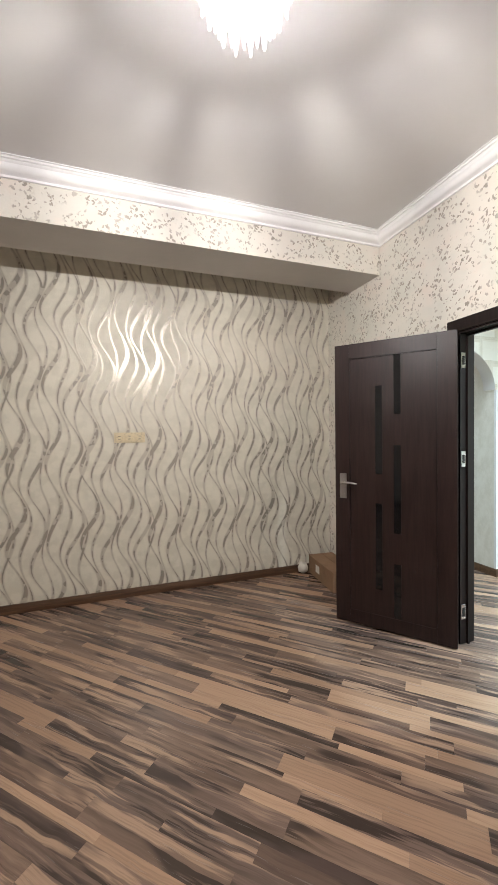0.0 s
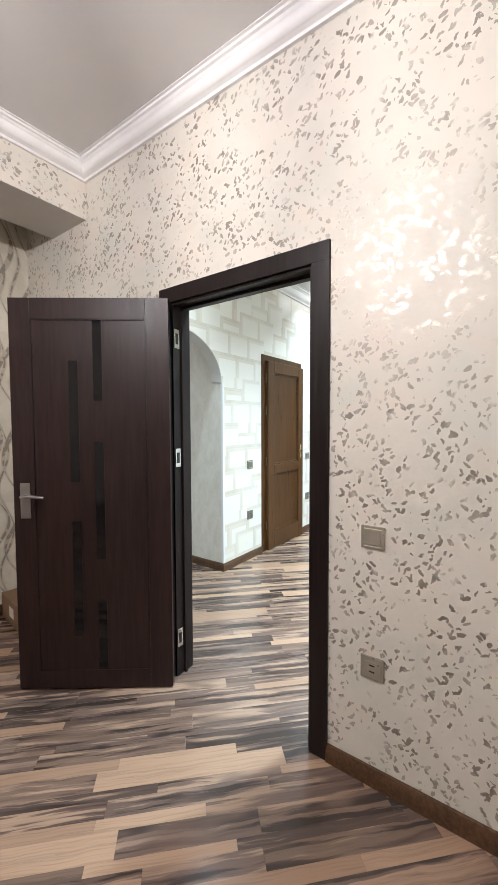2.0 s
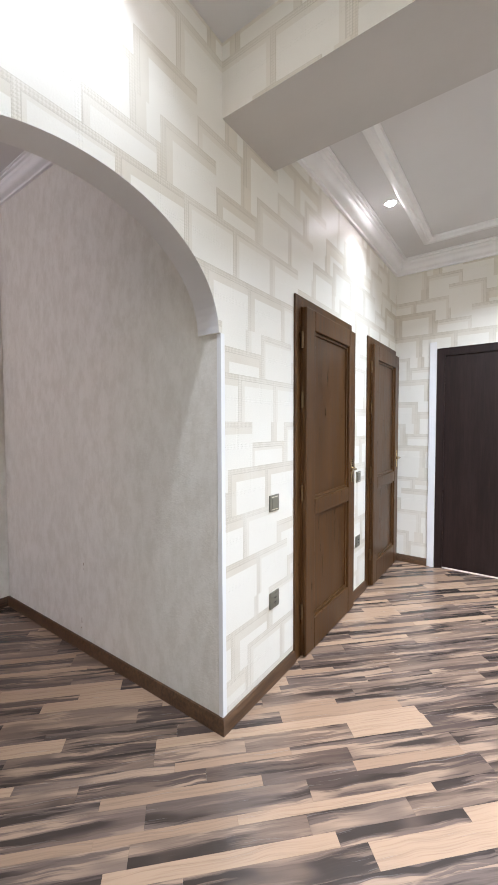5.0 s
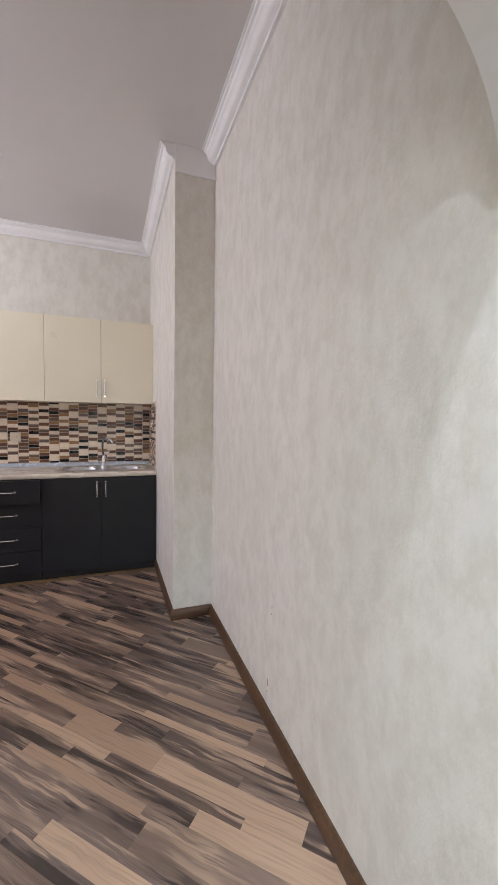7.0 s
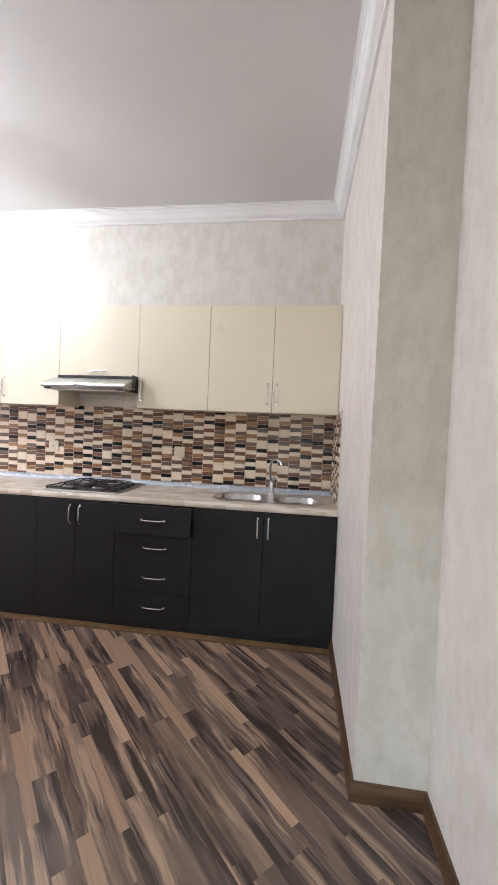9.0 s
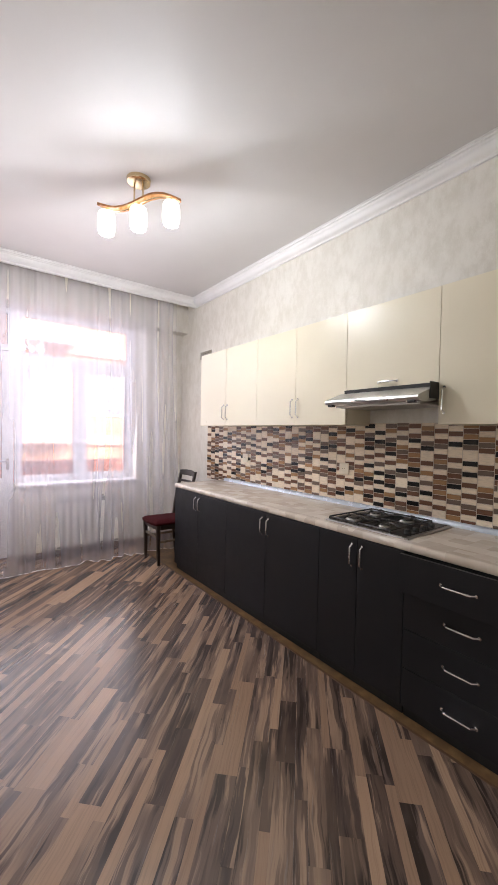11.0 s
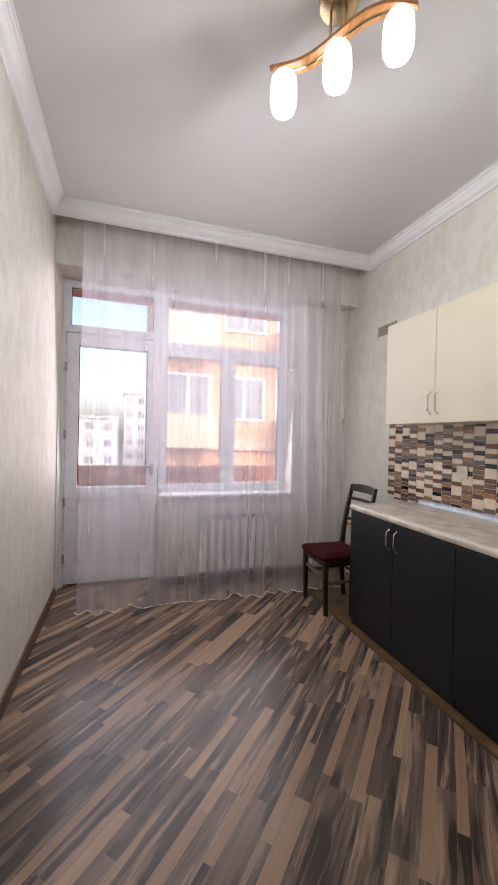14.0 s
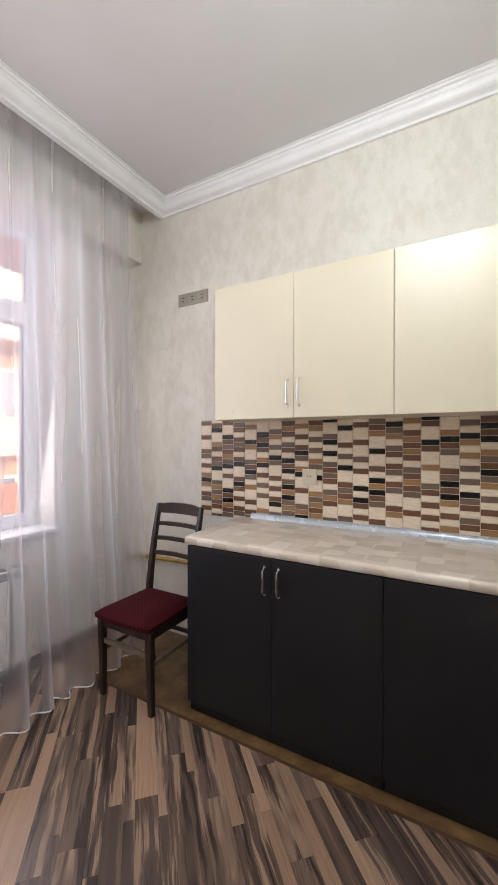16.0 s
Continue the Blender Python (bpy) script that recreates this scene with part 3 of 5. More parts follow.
wall("wall_passage_west", [(EAST_BACK, EAST_BACK + 0.006, ARCH_Y1, NEAR_Y + 0.006, 0, KITCHEN_TOP)], {"": PAPER_KITCHEN}, "greige wallpaper beside the arch")
structure("ceiling_kitchen", block(-1.5, SIDE_X, NEAR_Y, BACK_Y, KITCHEN_TOP, 3.25), CEILING, "satin white kitchen ceiling", "ceiling")
structure("ceiling_passage", block(EAST_BACK, SIDE_X, ARCH_Y1, NEAR_Y, KITCHEN_TOP, 3.25), CEILING, "satin white passage ceiling", "ceiling")
WY0, WY1, WSPLIT, WTOP, WSILL = 4.125, 6.26, 4.965, 2.72, 0.82
wall("wall_kitchen_west", [(-1.8, WIN_X, WY1, BACK_Y, -0.008, 3.2), (-1.8, WIN_X, WSPLIT, WY1, 0, WSILL), (-1.8, WIN_X, NEAR_Y, WY1, WTOP, 3.2), (-1.8, WIN_X, FEATURE_Y, WY0, 0, 3.2)],
     {"": PAPER_KITCHEN}, "window wall with greige paper")
wall("lintel_kitchen", [(WIN_X, -1.352, NEAR_Y, BACK_Y, 2.71, KITCHEN_TOP)], {"": PAPER_KITCHEN}, "shallow lintel above the window")

for sy, sz, h in ((4.273, 0.535, 0.016), (4.276, 0.505, 0.005), (4.306, 0.176, 0.034), (4.312, 0.130, 0.007)):
    structure("wall_scuff", block(SIDE_X - 0.0008, SIDE_X + 0.0005, sy - 0.002, sy + 0.002, sz - h / 2, sz + h / 2), CARD, "small grey scuff in the kitchen wallpaper", "scuff")

# ---- cornices and skirtings ----
def mitred(bm, start, end, inward, profile, cut0=0, cut1=0):
    """A moulding from start to end (x, y); profile of (out from wall, z). cut: +1 inner corner, -1 outer corner, 0 square."""
    p, q, n = Vector((*start, 0)), Vector((*end, 0)), Vector((*inward, 0))
    way = (q - p).normalized()
    lo, hi = [], []
    for d, z in profile:
        lo.append(bm.verts.new(p + n * d + way * d * cut0 + Vector((0, 0, z))))
        hi.append(bm.verts.new(q + n * d - way * d * cut1 + Vector((0, 0, z))))
    k = len(profile)
    for j in range(k):
        bm.faces.new((lo[j], lo[(j + 1) % k], hi[(j + 1) % k], hi[j]))
    bm.faces.new(lo)
    bm.faces.new(hi[::-1])
    return bm


def cornice_profile(top, size=0.105):
    s = size
    steps = [(0, -1.0), (0.16, -1.0), (0.18, -0.86), (0.30, -0.80)]
    steps += [(0.30 + 0.34 * math.sin(a), -0.80 + 0.46 * (1 - math.cos(a))) for a in (0.26 * k for k in range(1, 7))]
    steps += [(0.70, -0.30), (0.74, -0.20), (0.86, -0.17), (0.88, -0.06), (1.0, -0.05), (1.0, 0), (0, 0)]
    return [(d * s, top + z * s - 0.001) for d, z in steps]


def moulding(name, runs, material, profile, label, category):
    bm = bmesh.new()
    for r in runs:
        mitred(bm, *r[:3], profile, *r[3:])
    return structure(name, bm, material, label, category, smooth=True)


moulding("cornice_room", [((EAST, -1.6), (EAST, 3.2), (-1, 0), 1, 1), ((-2.18, 3.2), (EAST, 3.2), (0, -1), 1, 1), ((-2.18, -1.6), (-2.18, 3.2), (1, 0), 1, 1), ((-2.18, -1.6), (EAST, -1.6), (0, 1), 1, 1)],
         CORNICE, cornice_profile(ROOM_TOP, 0.092), "white stepped plaster cornice round the room", "cornice")
moulding("cornice_hall", [((4.283, ARCH_Y0), (6.59, ARCH_Y0), (0, -1), 0, 1), ((6.59, -0.6), (6.59, ARCH_Y0), (-1, 0), 1, 1)],
         CORNICE, cornice_profile(HALL_TOP, 0.12), "white plaster cornice in the hall", "cornice")
PELMET_X = -1.14
moulding("cornice_kitchen", [((SIDE_X, ARCH_Y1), (SIDE_X, COLUMN_Y), (-1, 0), 0, 0), ((COLUMN_X, COLUMN_Y), (COLUMN_X, BACK_Y), (-1, 0), 0, 1),
                             ((PELMET_X, BACK_Y), (COLUMN_X, BACK_Y), (0, -1), 1, 1), ((PELMET_X, NEAR_Y), (PELMET_X, BACK_Y), (1, 0), 1, 1), ((PELMET_X, NEAR_Y), (EAST_BACK, NEAR_Y), (0, 1), 1, 0)],
         CORNICE, cornice_profile(KITCHEN_TOP, 0.095), "white stepped plaster cornice round the kitchen", "cornice")
structure("trim_column_head", block(COLUMN_X - 0.004, SIDE_X - 0.001, COLUMN_Y - 0.014, COLUMN_Y - 0.001, 2.913, KITCHEN_TOP - 0.001, bevel=0.002), CORNICE, "flat white band across the column's head", "trim")
structure("trim_curtain_pelmet", block(PELMET_X - 0.02, PELMET_X, NEAR_Y, BACK_Y, 2.99, KITCHEN_TOP), CORNICE, "white pelmet board hiding the curtain rail", "pelmet")

# raised panel mouldings on the hall ceiling
coffer = bmesh.new()
COF = [(0, 0), (0.0, -0.02), (0.02, -0.034), (0.05, -0.034), (0.06, -0.02), (0.085, -0.014), (0.09, 0)]
for s, e, n in (((4.48, 2.86), (6.24, 2.86), (0, -1)), ((4.48, 0.2), (6.24, 0.2), (0, 1)), ((4.48, 0.2), (4.48, 2.86), (1, 0)), ((6.24, 0.2), (6.24, 2.86), (-1, 0))):
    mitred(coffer, s, e, n, [(d, HALL_TOP + z - 0.001) for d, z in COF], 1, 1)
structure("trim_ceiling_panel", coffer, CORNICE, "white raised panel moulding on the ceiling", "moulding", smooth=True)

SKIRT = [(0, 0), (0.018, 0), (0.018, 0.045), (0.012, 0.058), (0.009, 0.068), (0, 0.07)]
for nm, runs in {
    "baseboard_room": [((EAST, -1.6), (EAST, 1.546), (-1, 0), 1, 0), ((EAST, 2.513), (EAST, FEATURE_Y), (-1, 0), 0, 1), ((-2.18, FEATURE_Y), (EAST, FEATURE_Y), (0, -1), 1, 1), ((-2.18, -1.6), (-2.18, FEATURE_Y), (1, 0), 1, 1)],
    "baseboard_hall": [((SIDE_X, ARCH_Y0), (D1[0], ARCH_Y0), (0, -1), -1, 0), ((D1[1], ARCH_Y0), (D2[0], ARCH_Y0), (0, -1), 0, 0), ((6.59, 2.86), (6.59, ARCH_Y0), (-1, 0), 0, 1), ((EAST_BACK, 2.53), (EAST_BACK, ARCH_Y1), (1, 0), 0, 0)],
    "baseboard_kitchen": [((SIDE_X, ARCH_Y0), (SIDE_X, COLUMN_Y), (-1, 0), -1, 1), ((COLUMN_X, COLUMN_Y), (SIDE_X, COLUMN_Y), (0, -1), -1, 1), ((COLUMN_X, COLUMN_Y), (COLUMN_X, 6.33), (-1, 0), -1, 0),
                          ((WIN_X, NEAR_Y), (EAST_BACK, NEAR_Y), (0, 1), 1, 0), ((WIN_X, 4.985), (WIN_X, BACK_Y), (1, 0), 0, 1)],
}.items():
    moulding(nm, runs, SKIRTING, SKIRT, "brown wood-look skirting board", "skirting")
structure("trim_arch_corner", block(SIDE_X - 0.003, SIDE_X + 0.022, ARCH_Y0 - 0.003, ARCH_Y0 + 0.022, 0.07, SPRING, bevel=0.002), WHITE, "white plastic corner bead of the arch", "trim")


# ---- doors ----
def dark_door():
    d = thing("door_1", "dark wenge door with black glass strips, standing open", "door", kind="structure")
    for y0, y1 in ((1.544, 1.622), (2.437, 2.515)):
        part("casing", block(EAST - 0.014, EAST - 0.001, y0, y1, 0, 2.088, bevel=0.002), DARK_FRAME, d)
        part("casing", block(EAST_BACK + 0.001, EAST_BACK + 0.014, y0, y1, 0, 2.088, bevel=0.002), DARK_FRAME, d)
    part("casing", block(EAST - 0.0145, EAST - 0.001, 1.544, 2.515, 2.012, 2.089, bevel=0.002), DARK_FRAME, d)
    part("casing", block(EAST_BACK + 0.001, EAST_BACK + 0.0145, 1.544, 2.515, 2.012, 2.089, bevel=0.002), DARK_FRAME, d)
    for b in ((EAST, EAST_BACK, 1.613, 1.632, 0, 2.02), (EAST, EAST_BACK, 2.427, 2.446, 0, 2.02), (EAST, EAST_BACK, 1.632, 2.427, 2.0, 2.021)):
        part("jamb", block(*b), DARK_FRAME, d)
    for b in ((2.60, 2.615, 1.632, 1.645, 0, 2.0), (2.60, 2.615, 2.414, 2.427, 0, 2.0), (2.60, 2.615, 1.645, 2.414, 1.987, 2.0)):
        part("door_stop", block(*b), DARK_FRAME, d)
    # the leaf, from its hinge; local x runs to the lock side, local -y is the face seen
    m = Matrix.Translation((2.500, 2.400, 0)) @ Matrix.Rotation(math.atan2(0.630, -0.478), 4, "Z") @ Matrix.Scale(-1, 4, (0, 1, 0))
    W, T = 0.79, 0.036
    leaf = part("leaf", block(0, W, -T + 0.004, 0, 0.01, 2.008, bevel=0.001), DARK_WOOD, d)
    for b in ((0, 0.115, 0.01, 2.008), (W - 0.105, W, 0.01, 2.008), (0.115, W - 0.105, 1.905, 2.008), (0.115, W - 0.105, 0.01, 0.105)):
        part("rail" if b[3] - b[2] < 1 else "stile", block(b[0], b[1], -T - 0.001, -T + 0.006, b[2], b[3], bevel=0.0015), DARK_WOOD, leaf)
    part("panel_bead", block(0.1145, 0.1195, -T - 0.003, -T + 0.006, 0.105, 1.905), DARK_FRAME, leaf)
    part("panel_bead", block(W - 0.110, W - 0.105, -T - 0.003, -T + 0.006, 0.105, 1.905), DARK_FRAME, leaf)
    part("panel_bead", block(0.1195, W - 0.110, -T - 0.003, -T + 0.006, 1.9, 1.905), DARK_FRAME, leaf)
    for x, z0, z1 in ((0.480, 1.09, 1.70), (0.480, 0.285, 0.885), (0.358, 1.5, 1.9), (0.358, 0.69, 1.29), (0.358, 0.11, 0.48)):
        part("glass_strip", block(x - 0.022, x + 0.022, -T + 0.0025, -T + 0.006, z0, z1), BLACK_GLASS, leaf, "narrow black glass strip")
        for xx in (x - 0.0245, x + 0.0220):
            part("glass_bead", block(xx, xx + 0.0025, -T + 0.002, -T + 0.0068, z0, z1), DARK_FRAME, leaf)
    for side in (-1, 1):
        y = -T - 0.001 if side < 0 else 0.0
        part("lock_plate", block(W - 0.085, W - 0.035, min(y, y + side * 0.006), max(y, y + side * 0.006), 0.905, 1.085, bevel=0.002), SATIN, leaf, "satin steel lock plate")
        h = bmesh.new()
        tube(h, [(W - 0.06, y, 1.02), (W - 0.06, y + side * 0.04, 1.02), (W - 0.075, y + side * 0.05, 1.022), (W - 0.12, y + side * 0.052, 1.024), (W - 0.17, y + side * 0.047, 1.018)], [0.009, 0.009, 0.009, 0.008, 0.006])
        cone(h, (W - 0.06, y, 0.945), (W - 0.06, y + side * 0.012, 0.945), 0.011)
        part("handle", h, SATIN, leaf, "satin steel lever handle", smooth=True)
    for z in (1.83, 1.20, 0.21):
        hinge = part("hinge", block(2.553, 2.590, 2.4235, 2.428, z - 0.05, z + 0.05, bevel=0.0015), CHROME, d, "bright steel hinge")
        part("hinge_slot", block(2.563, 2.580, 2.4215, 2.4245, z - 0.028, z + 0.028), DARK_SLOT, hinge)
    leaf.matrix_basis = m
    return d


dark_door()


def brown_door(name, x0, x1, proud):
    d = thing(name, "brown varnished two-panel wooden door, shut", "door", Matrix.Translation((x0, ARCH_Y0, 0)), kind="structure")
    w = x1 - x0
    F = 0.075
    for b in ((0, F, 0, DOOR_TOP), (w - F, w, 0, DOOR_TOP), (F, w - F, DOOR_TOP - F, DOOR_TOP)):
        part("frame", block(b[0], b[1], -0.012, 0.10, b[2], b[3], bevel=0.003), BROWN_DOOR, d)
    leaf = part("leaf", block(F - 0.012, w - F + 0.055, -0.010 - proud, 0.03, 0.012, DOOR_TOP - F + 0.012), BROWN_DOOR, d)
    f, a, b = -0.010 - proud, F - 0.012, w - F + 0.055
    s = 0.115
    for c in ((a, a + s, 0.012, DOOR_TOP - F + 0.012), (b - s, b, 0.012, DOOR_TOP - F + 0.012)):
        part("stile", block(c[0], c[1], f - 0.026, f, c[2], c[3], bevel=0.006), BROWN_DOOR, leaf)
    for z0, z1 in ((0.012, 0.20), (0.83, 0.93), (1.93, DOOR_TOP - F + 0.012)):
        part("rail", block(a + s, b - s, f - 0.026, f, z0, z1, bevel=0.006), BROWN_DOOR, leaf)
    for z0, z1 in ((0.20, 0.83), (0.93, 1.93)):
        bm = bmesh.new()
        for o in ((a + s, z0), (b - s - 0.018, z0)):
            box(bm, o[0], o[0] + 0.018, f - 0.010, f, z0, z1, bevel=0.003)
        box(bm, a + s, b - s, f - 0.0105, f, z0, z0 + 0.018, bevel=0.003)
        box(bm, a + s, b - s, f - 0.0105, f, z1 - 0.018, z1, bevel=0.003)
        part("panel_moulding", bm, BROWN_DOOR, leaf)
    for z in (0.28, 0.98, 1.52, 1.86):
        part("hinge", cone(bmesh.new(), (a - 0.012, f - 0.004, z - 0.045), (a - 0.012, f - 0.004, z + 0.045), 0.007, seg=12), DULL_BRASS, leaf, "dull brass hinge", True)
    h = bmesh.new()
    box(h, b - 0.075, b - 0.045, f - 0.032, f - 0.026, 0.96, 1.13, bevel=0.003)
    tube(h, [(b - 0.06, f - 0.02, 1.06), (b - 0.06, f - 0.055, 1.06), (b - 0.075, f - 0.062, 1.06), (b - 0.16, f - 0.058, 1.055)], 0.008)
    part("handle", h, GOLD, leaf, "dull brass lever handle", True)
    return d


brown_door("door_2", *D1, 0.014)
brown_door("door_3", *D2, 0.012)
d4 = thing("door_4", "dark brown door at the hall's end, shut", "door", kind="structure")
part("leaf", block(6.615, 6.655, 1.99, 2.73, 0.01, 2.03), DARK_WOOD, d4)
for y0, y1, z0, z1 in ((1.92, 1.99, 0, 2.1), (2.73, 2.80, 0, 2.1), (1.99, 2.73, 2.03, 2.1)):
    part("frame", block(6.60, 6.70, y0, y1, z0, z1), DARK_WOOD, d4)
structure("trim_hall_casing", block(6.575, 6.589, 2.80, 2.86, 0, 2.16, bevel=0.002), WHITE, "white casing strip beside the end door", "trim")


# ---- window and balcony door ----
def casement(parent, y0, y1, z0, z1, rim, depth=0.06, x=-1.713, name="sash"):
    """A PVC frame with one pane; returns the frame."""
    bm = bmesh.new()
    for b in ((y0, y0 + rim, z0, z1), (y1 - rim, y1, z0, z1), (y0 + rim, y1 - rim, z0, z0 + rim), (y0 + rim, y1 - rim, z1 - rim, z1)):
        box(bm, x - depth / 2, x + depth / 2, *b, bevel=0.004)
    f = part(name, bm, PVC, parent)
    g = part("pane", block(x - 0.004, x + 0.004, y0 + rim, y1 - rim, z0 + rim, z1 - rim), PANE, f, "clear glass pane")
    g.visible_shadow = False
    for b in ((y0 + rim, y0 + rim + 0.004, z0 + rim, z1 - rim), (y1 - rim - 0.004, y1 - rim, z0 + rim, z1 - rim), (y0 + rim, y1 - rim, z1 - rim - 0.004, z1 - rim)):
        part("gasket", block(x + 0.004, x + 0.012, *b), DARK_SLOT, f)
    return f


win = thing("window_1", "white plastic window with transom panes above a radiator", "window", kind="structure")
casement(win, 4.965, WY1, 2.19, WTOP, 0.066, name="transom")
casement(win, 4.965, 5.63, WSILL + 0.01, 2.19, 0.070, name="sash")
casement(win, 5.63, WY1, WSILL + 0.01, 2.19, 0.080, 0.075, name="sash")
part("window_sill", block(-1.70, -1.46, 4.99, WY1, WSILL - 0.022, WSILL + 0.009, bevel=0.006), PVC, win, "white plastic window sill")
bal = thing("door_5", "white plastic balcony door with glass upper part", "balcony door", kind="structure")
casement(bal, WY0, 4.965, 2.26, WTOP, 0.066, name="transom")
leaf5 = casement(bal, WY0 + 0.03, 4.955, 0.78, 2.25, 0.105, 0.075, name="leaf")
part("lower_panel", block(-1.735, -1.700, WY0 + 0.13, 4.86, 0.10, 0.79), PVC, leaf5, "white plastic infill panel")
for b in ((WY0 + 0.03, WY0 + 0.135, 0.02, 0.785), (4.85, 4.955, 0.02, 0.785), (WY0 + 0.135, 4.85, 0.02, 0.12)):
    part("leaf_frame", block(-1.75, -1.676, *b, bevel=0.003), PVC, leaf5)
part("jamb", block(-1.76, -1.67, WY0, WY0 + 0.028, 0.0, 2.26), PVC, bal)
for z in (0.25, 0.75, 1.35, 1.95):
    part("hinge", cone(bmesh.new(), (-1.672, WY0 + 0.03, z - 0.04), (-1.672, WY0 + 0.03, z + 0.04), 0.011, seg=10), SATIN, bal, "grey hinge")
h5 = block(-1.676, -1.66, 4.885, 4.915, 0.98, 1.10, bevel=0.003)
box(h5, -1.66, -1.645, 4.79, 4.91, 1.06, 1.08, bevel=0.003)
part("handle", h5, SATIN, bal, "metal handle")

# balcony and the view from it
bc = thing("balcony", "salmon rendered balcony outside the window", "balcony", kind="structure")
part("floor_slab", block(-2.95, -1.8, 3.2, 8.2, -0.2, -0.03), CONCRETE, bc)
part("parapet", block(-2.95, -2.82, 3.2, 8.2, -0.03, 0.98), PINK_RENDER, bc, "salmon rendered parapet")
part("upper_slab", block(-2.95, -1.8, 3.2, 8.2, 2.98, 3.2), PINK_RENDER, bc, "salmon painted slab overhead")
structure("ground", block(-400, 60, -400, 400, -14.2, -14.0), GROUND, "distant grey ground far below the window", "ground")


def apartment(name, label, x, y0, y1, base, storeys, wallm, bandm, depth=8.0, bays=5, balconies=True):
    a = thing(name, label, "apartment building", Matrix.Translation((x, y0, base)))
    H, L = 3.0, y1 - y0
    part("wall", block(-depth, 0, 0, L, 0, storeys * H), wallm, a)
    part("roof", block(-depth - 0.3, 0.3, -0.3, L + 0.3, storeys * H, storeys * H + 0.4), bandm, a)
    for s in range(storeys):
        part("storey_band", block(0, 0.12, 0, L, s * H - 0.1, s * H + 0.25), bandm, a)
        for b in range(bays):
            yc = (b + 0.5) * L / bays
            if balconies and b % 2 == 0:
                part("balcony", block(0, 1.1, yc - L / bays * 0.42, yc + L / bays * 0.42, s * H, s * H + 1.0), bandm, a)
            w = part("window", block(-0.02, 0.05, yc - 0.75, yc + 0.75, s * H + 0.9, s * H + 2.4), PVC, a)
            for k in (-1, 1):
                part("pane", block(0.05, 0.06, yc + k * 0.36 - 0.31, yc + k * 0.36 + 0.31, s * H + 0.98, s * H + 2.32), FAR_GLASS, w)
    return a


apartment("apartment_building", "orange and peach rendered apartment building with balconies", -10.5, 5.6, 17.0, -14.0, 9, ORANGE_RENDER, PEACH_RENDER, 9.0, 6)
apartment("apartment_building", "peach rendered apartment building with balconies", -22.0, 7.5, 12.0, -14.0, 8, PEACH_RENDER, PINK_RENDER, 6.0, 3)
# far blocks, with the haze in front of them painted into their walls
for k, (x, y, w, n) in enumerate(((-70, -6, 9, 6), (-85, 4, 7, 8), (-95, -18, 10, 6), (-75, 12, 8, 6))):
    apartment("apartment_building", "distant apartment block, pale grey from haze put into its colour", x, y, y + w, -14.0, n, HAZED_RENDER, HAZED_RENDER, 8.0, 3, False)


# ---- kitchen units ----
FRONT, BASE_TOP, TOP = 6.302, 0.846, 0.886
UPPER_F, UPPER_0, UPPER_1 = 6.612, 1.494, 2.253


def bow_handle(parent, x, y, z, length, upright):
    """A bowed bar handle standing off a front that faces -y."""
    h, n = bmesh.new(), 9
    pts = []
    for k in range(n):
        s = k / (n - 1)
        off = 0.025 * min(1.0, math.sin(math.pi * s) * 3.2)
        c = (s - 0.5) * length
        pts.append((x, y - off, z + c) if upright else (x + c, y - off, z))
    tube(h, pts, 0.0055, 8)
    for e in (pts[0], pts[-1]):
        cone(h, (e[0], y, e[2]), (e[0], y - 0.006, e[2]), 0.008, seg=10)
    part("handle", h, CHROME, parent, "bright bowed metal handle", True)


def base_unit(x0, x1, doors, label, handles=True):
    u = thing("base_cabinet", label, "kitchen cabinet", Matrix.Translation((x0, 0, 0)), "base cabinets under the worktop")
    w = x1 - x0
    part("body", block(0.001, w - 0.001, FRONT + 0.003, BACK_Y - 0.005, 0.052, BASE_TOP), CHARCOAL, u)
    part("plinth", block(0.004, w - 0.004, FRONT + 0.010, FRONT + 0.024, -0.008, 0.050), TOE, u, "black plinth board")
    dw = w / doors
    for k in range(doors):
        d = part("door", block(k * dw + 0.0015, (k + 1) * dw - 0.0015, FRONT - 0.016, FRONT + 0.002, 0.055, BASE_TOP - 0.005, bevel=0.0015), CHARCOAL, u)
        x = (k + 1) * dw - 0.035 if k % 2 == 0 else k * dw + 0.035
        bow_handle(d, x, FRONT - 0.016, 0.742, 0.122, True)
    return u


base_unit(-0.455, 0.5, 2, "charcoal base cabinet with two doors beside a chair")
base_unit(0.5, 1.552, 2, "charcoal base cabinet with two doors")
base_unit(1.552, 2.126, 2, "charcoal base cabinet with two doors under the hob")
base_unit(2.662, 3.588, 2, "charcoal base cabinet with two doors under the sink")
dr = thing("drawer_unit", "charcoal unit of four drawers, the top one slightly open", "drawer unit", Matrix.Translation((2.126, 0, 0)))
part("body", block(0.001, 0.535, FRONT + 0.003, BACK_Y - 0.005, 0.052, BASE_TOP), CHARCOAL, dr)
part("plinth", block(0.004, 0.532, FRONT + 0.010, FRONT + 0.024, -0.008, 0.050), TOE, dr)
for k, (z0, z1) in enumerate(((0.653, 0.842), (0.454, 0.649), (0.255, 0.450), (0.055, 0.251))):
    y = FRONT - 0.048 if k == 0 else FRONT
    f = part("drawer_front", block(0.0015, 0.5345, y - 0.016, y + 0.002, z0, z1, bevel=0.0015), CHARCOAL, dr)
    bow_handle(f, 0.285, y - 0.016, (z0 + z1) / 2 + 0.005, 0.15, False)
part("drawer_box", block(0.02, 0.515, FRONT - 0.046, FRONT + 0.002, 0.68, 0.80), CREAM_PLASTIC, dr)


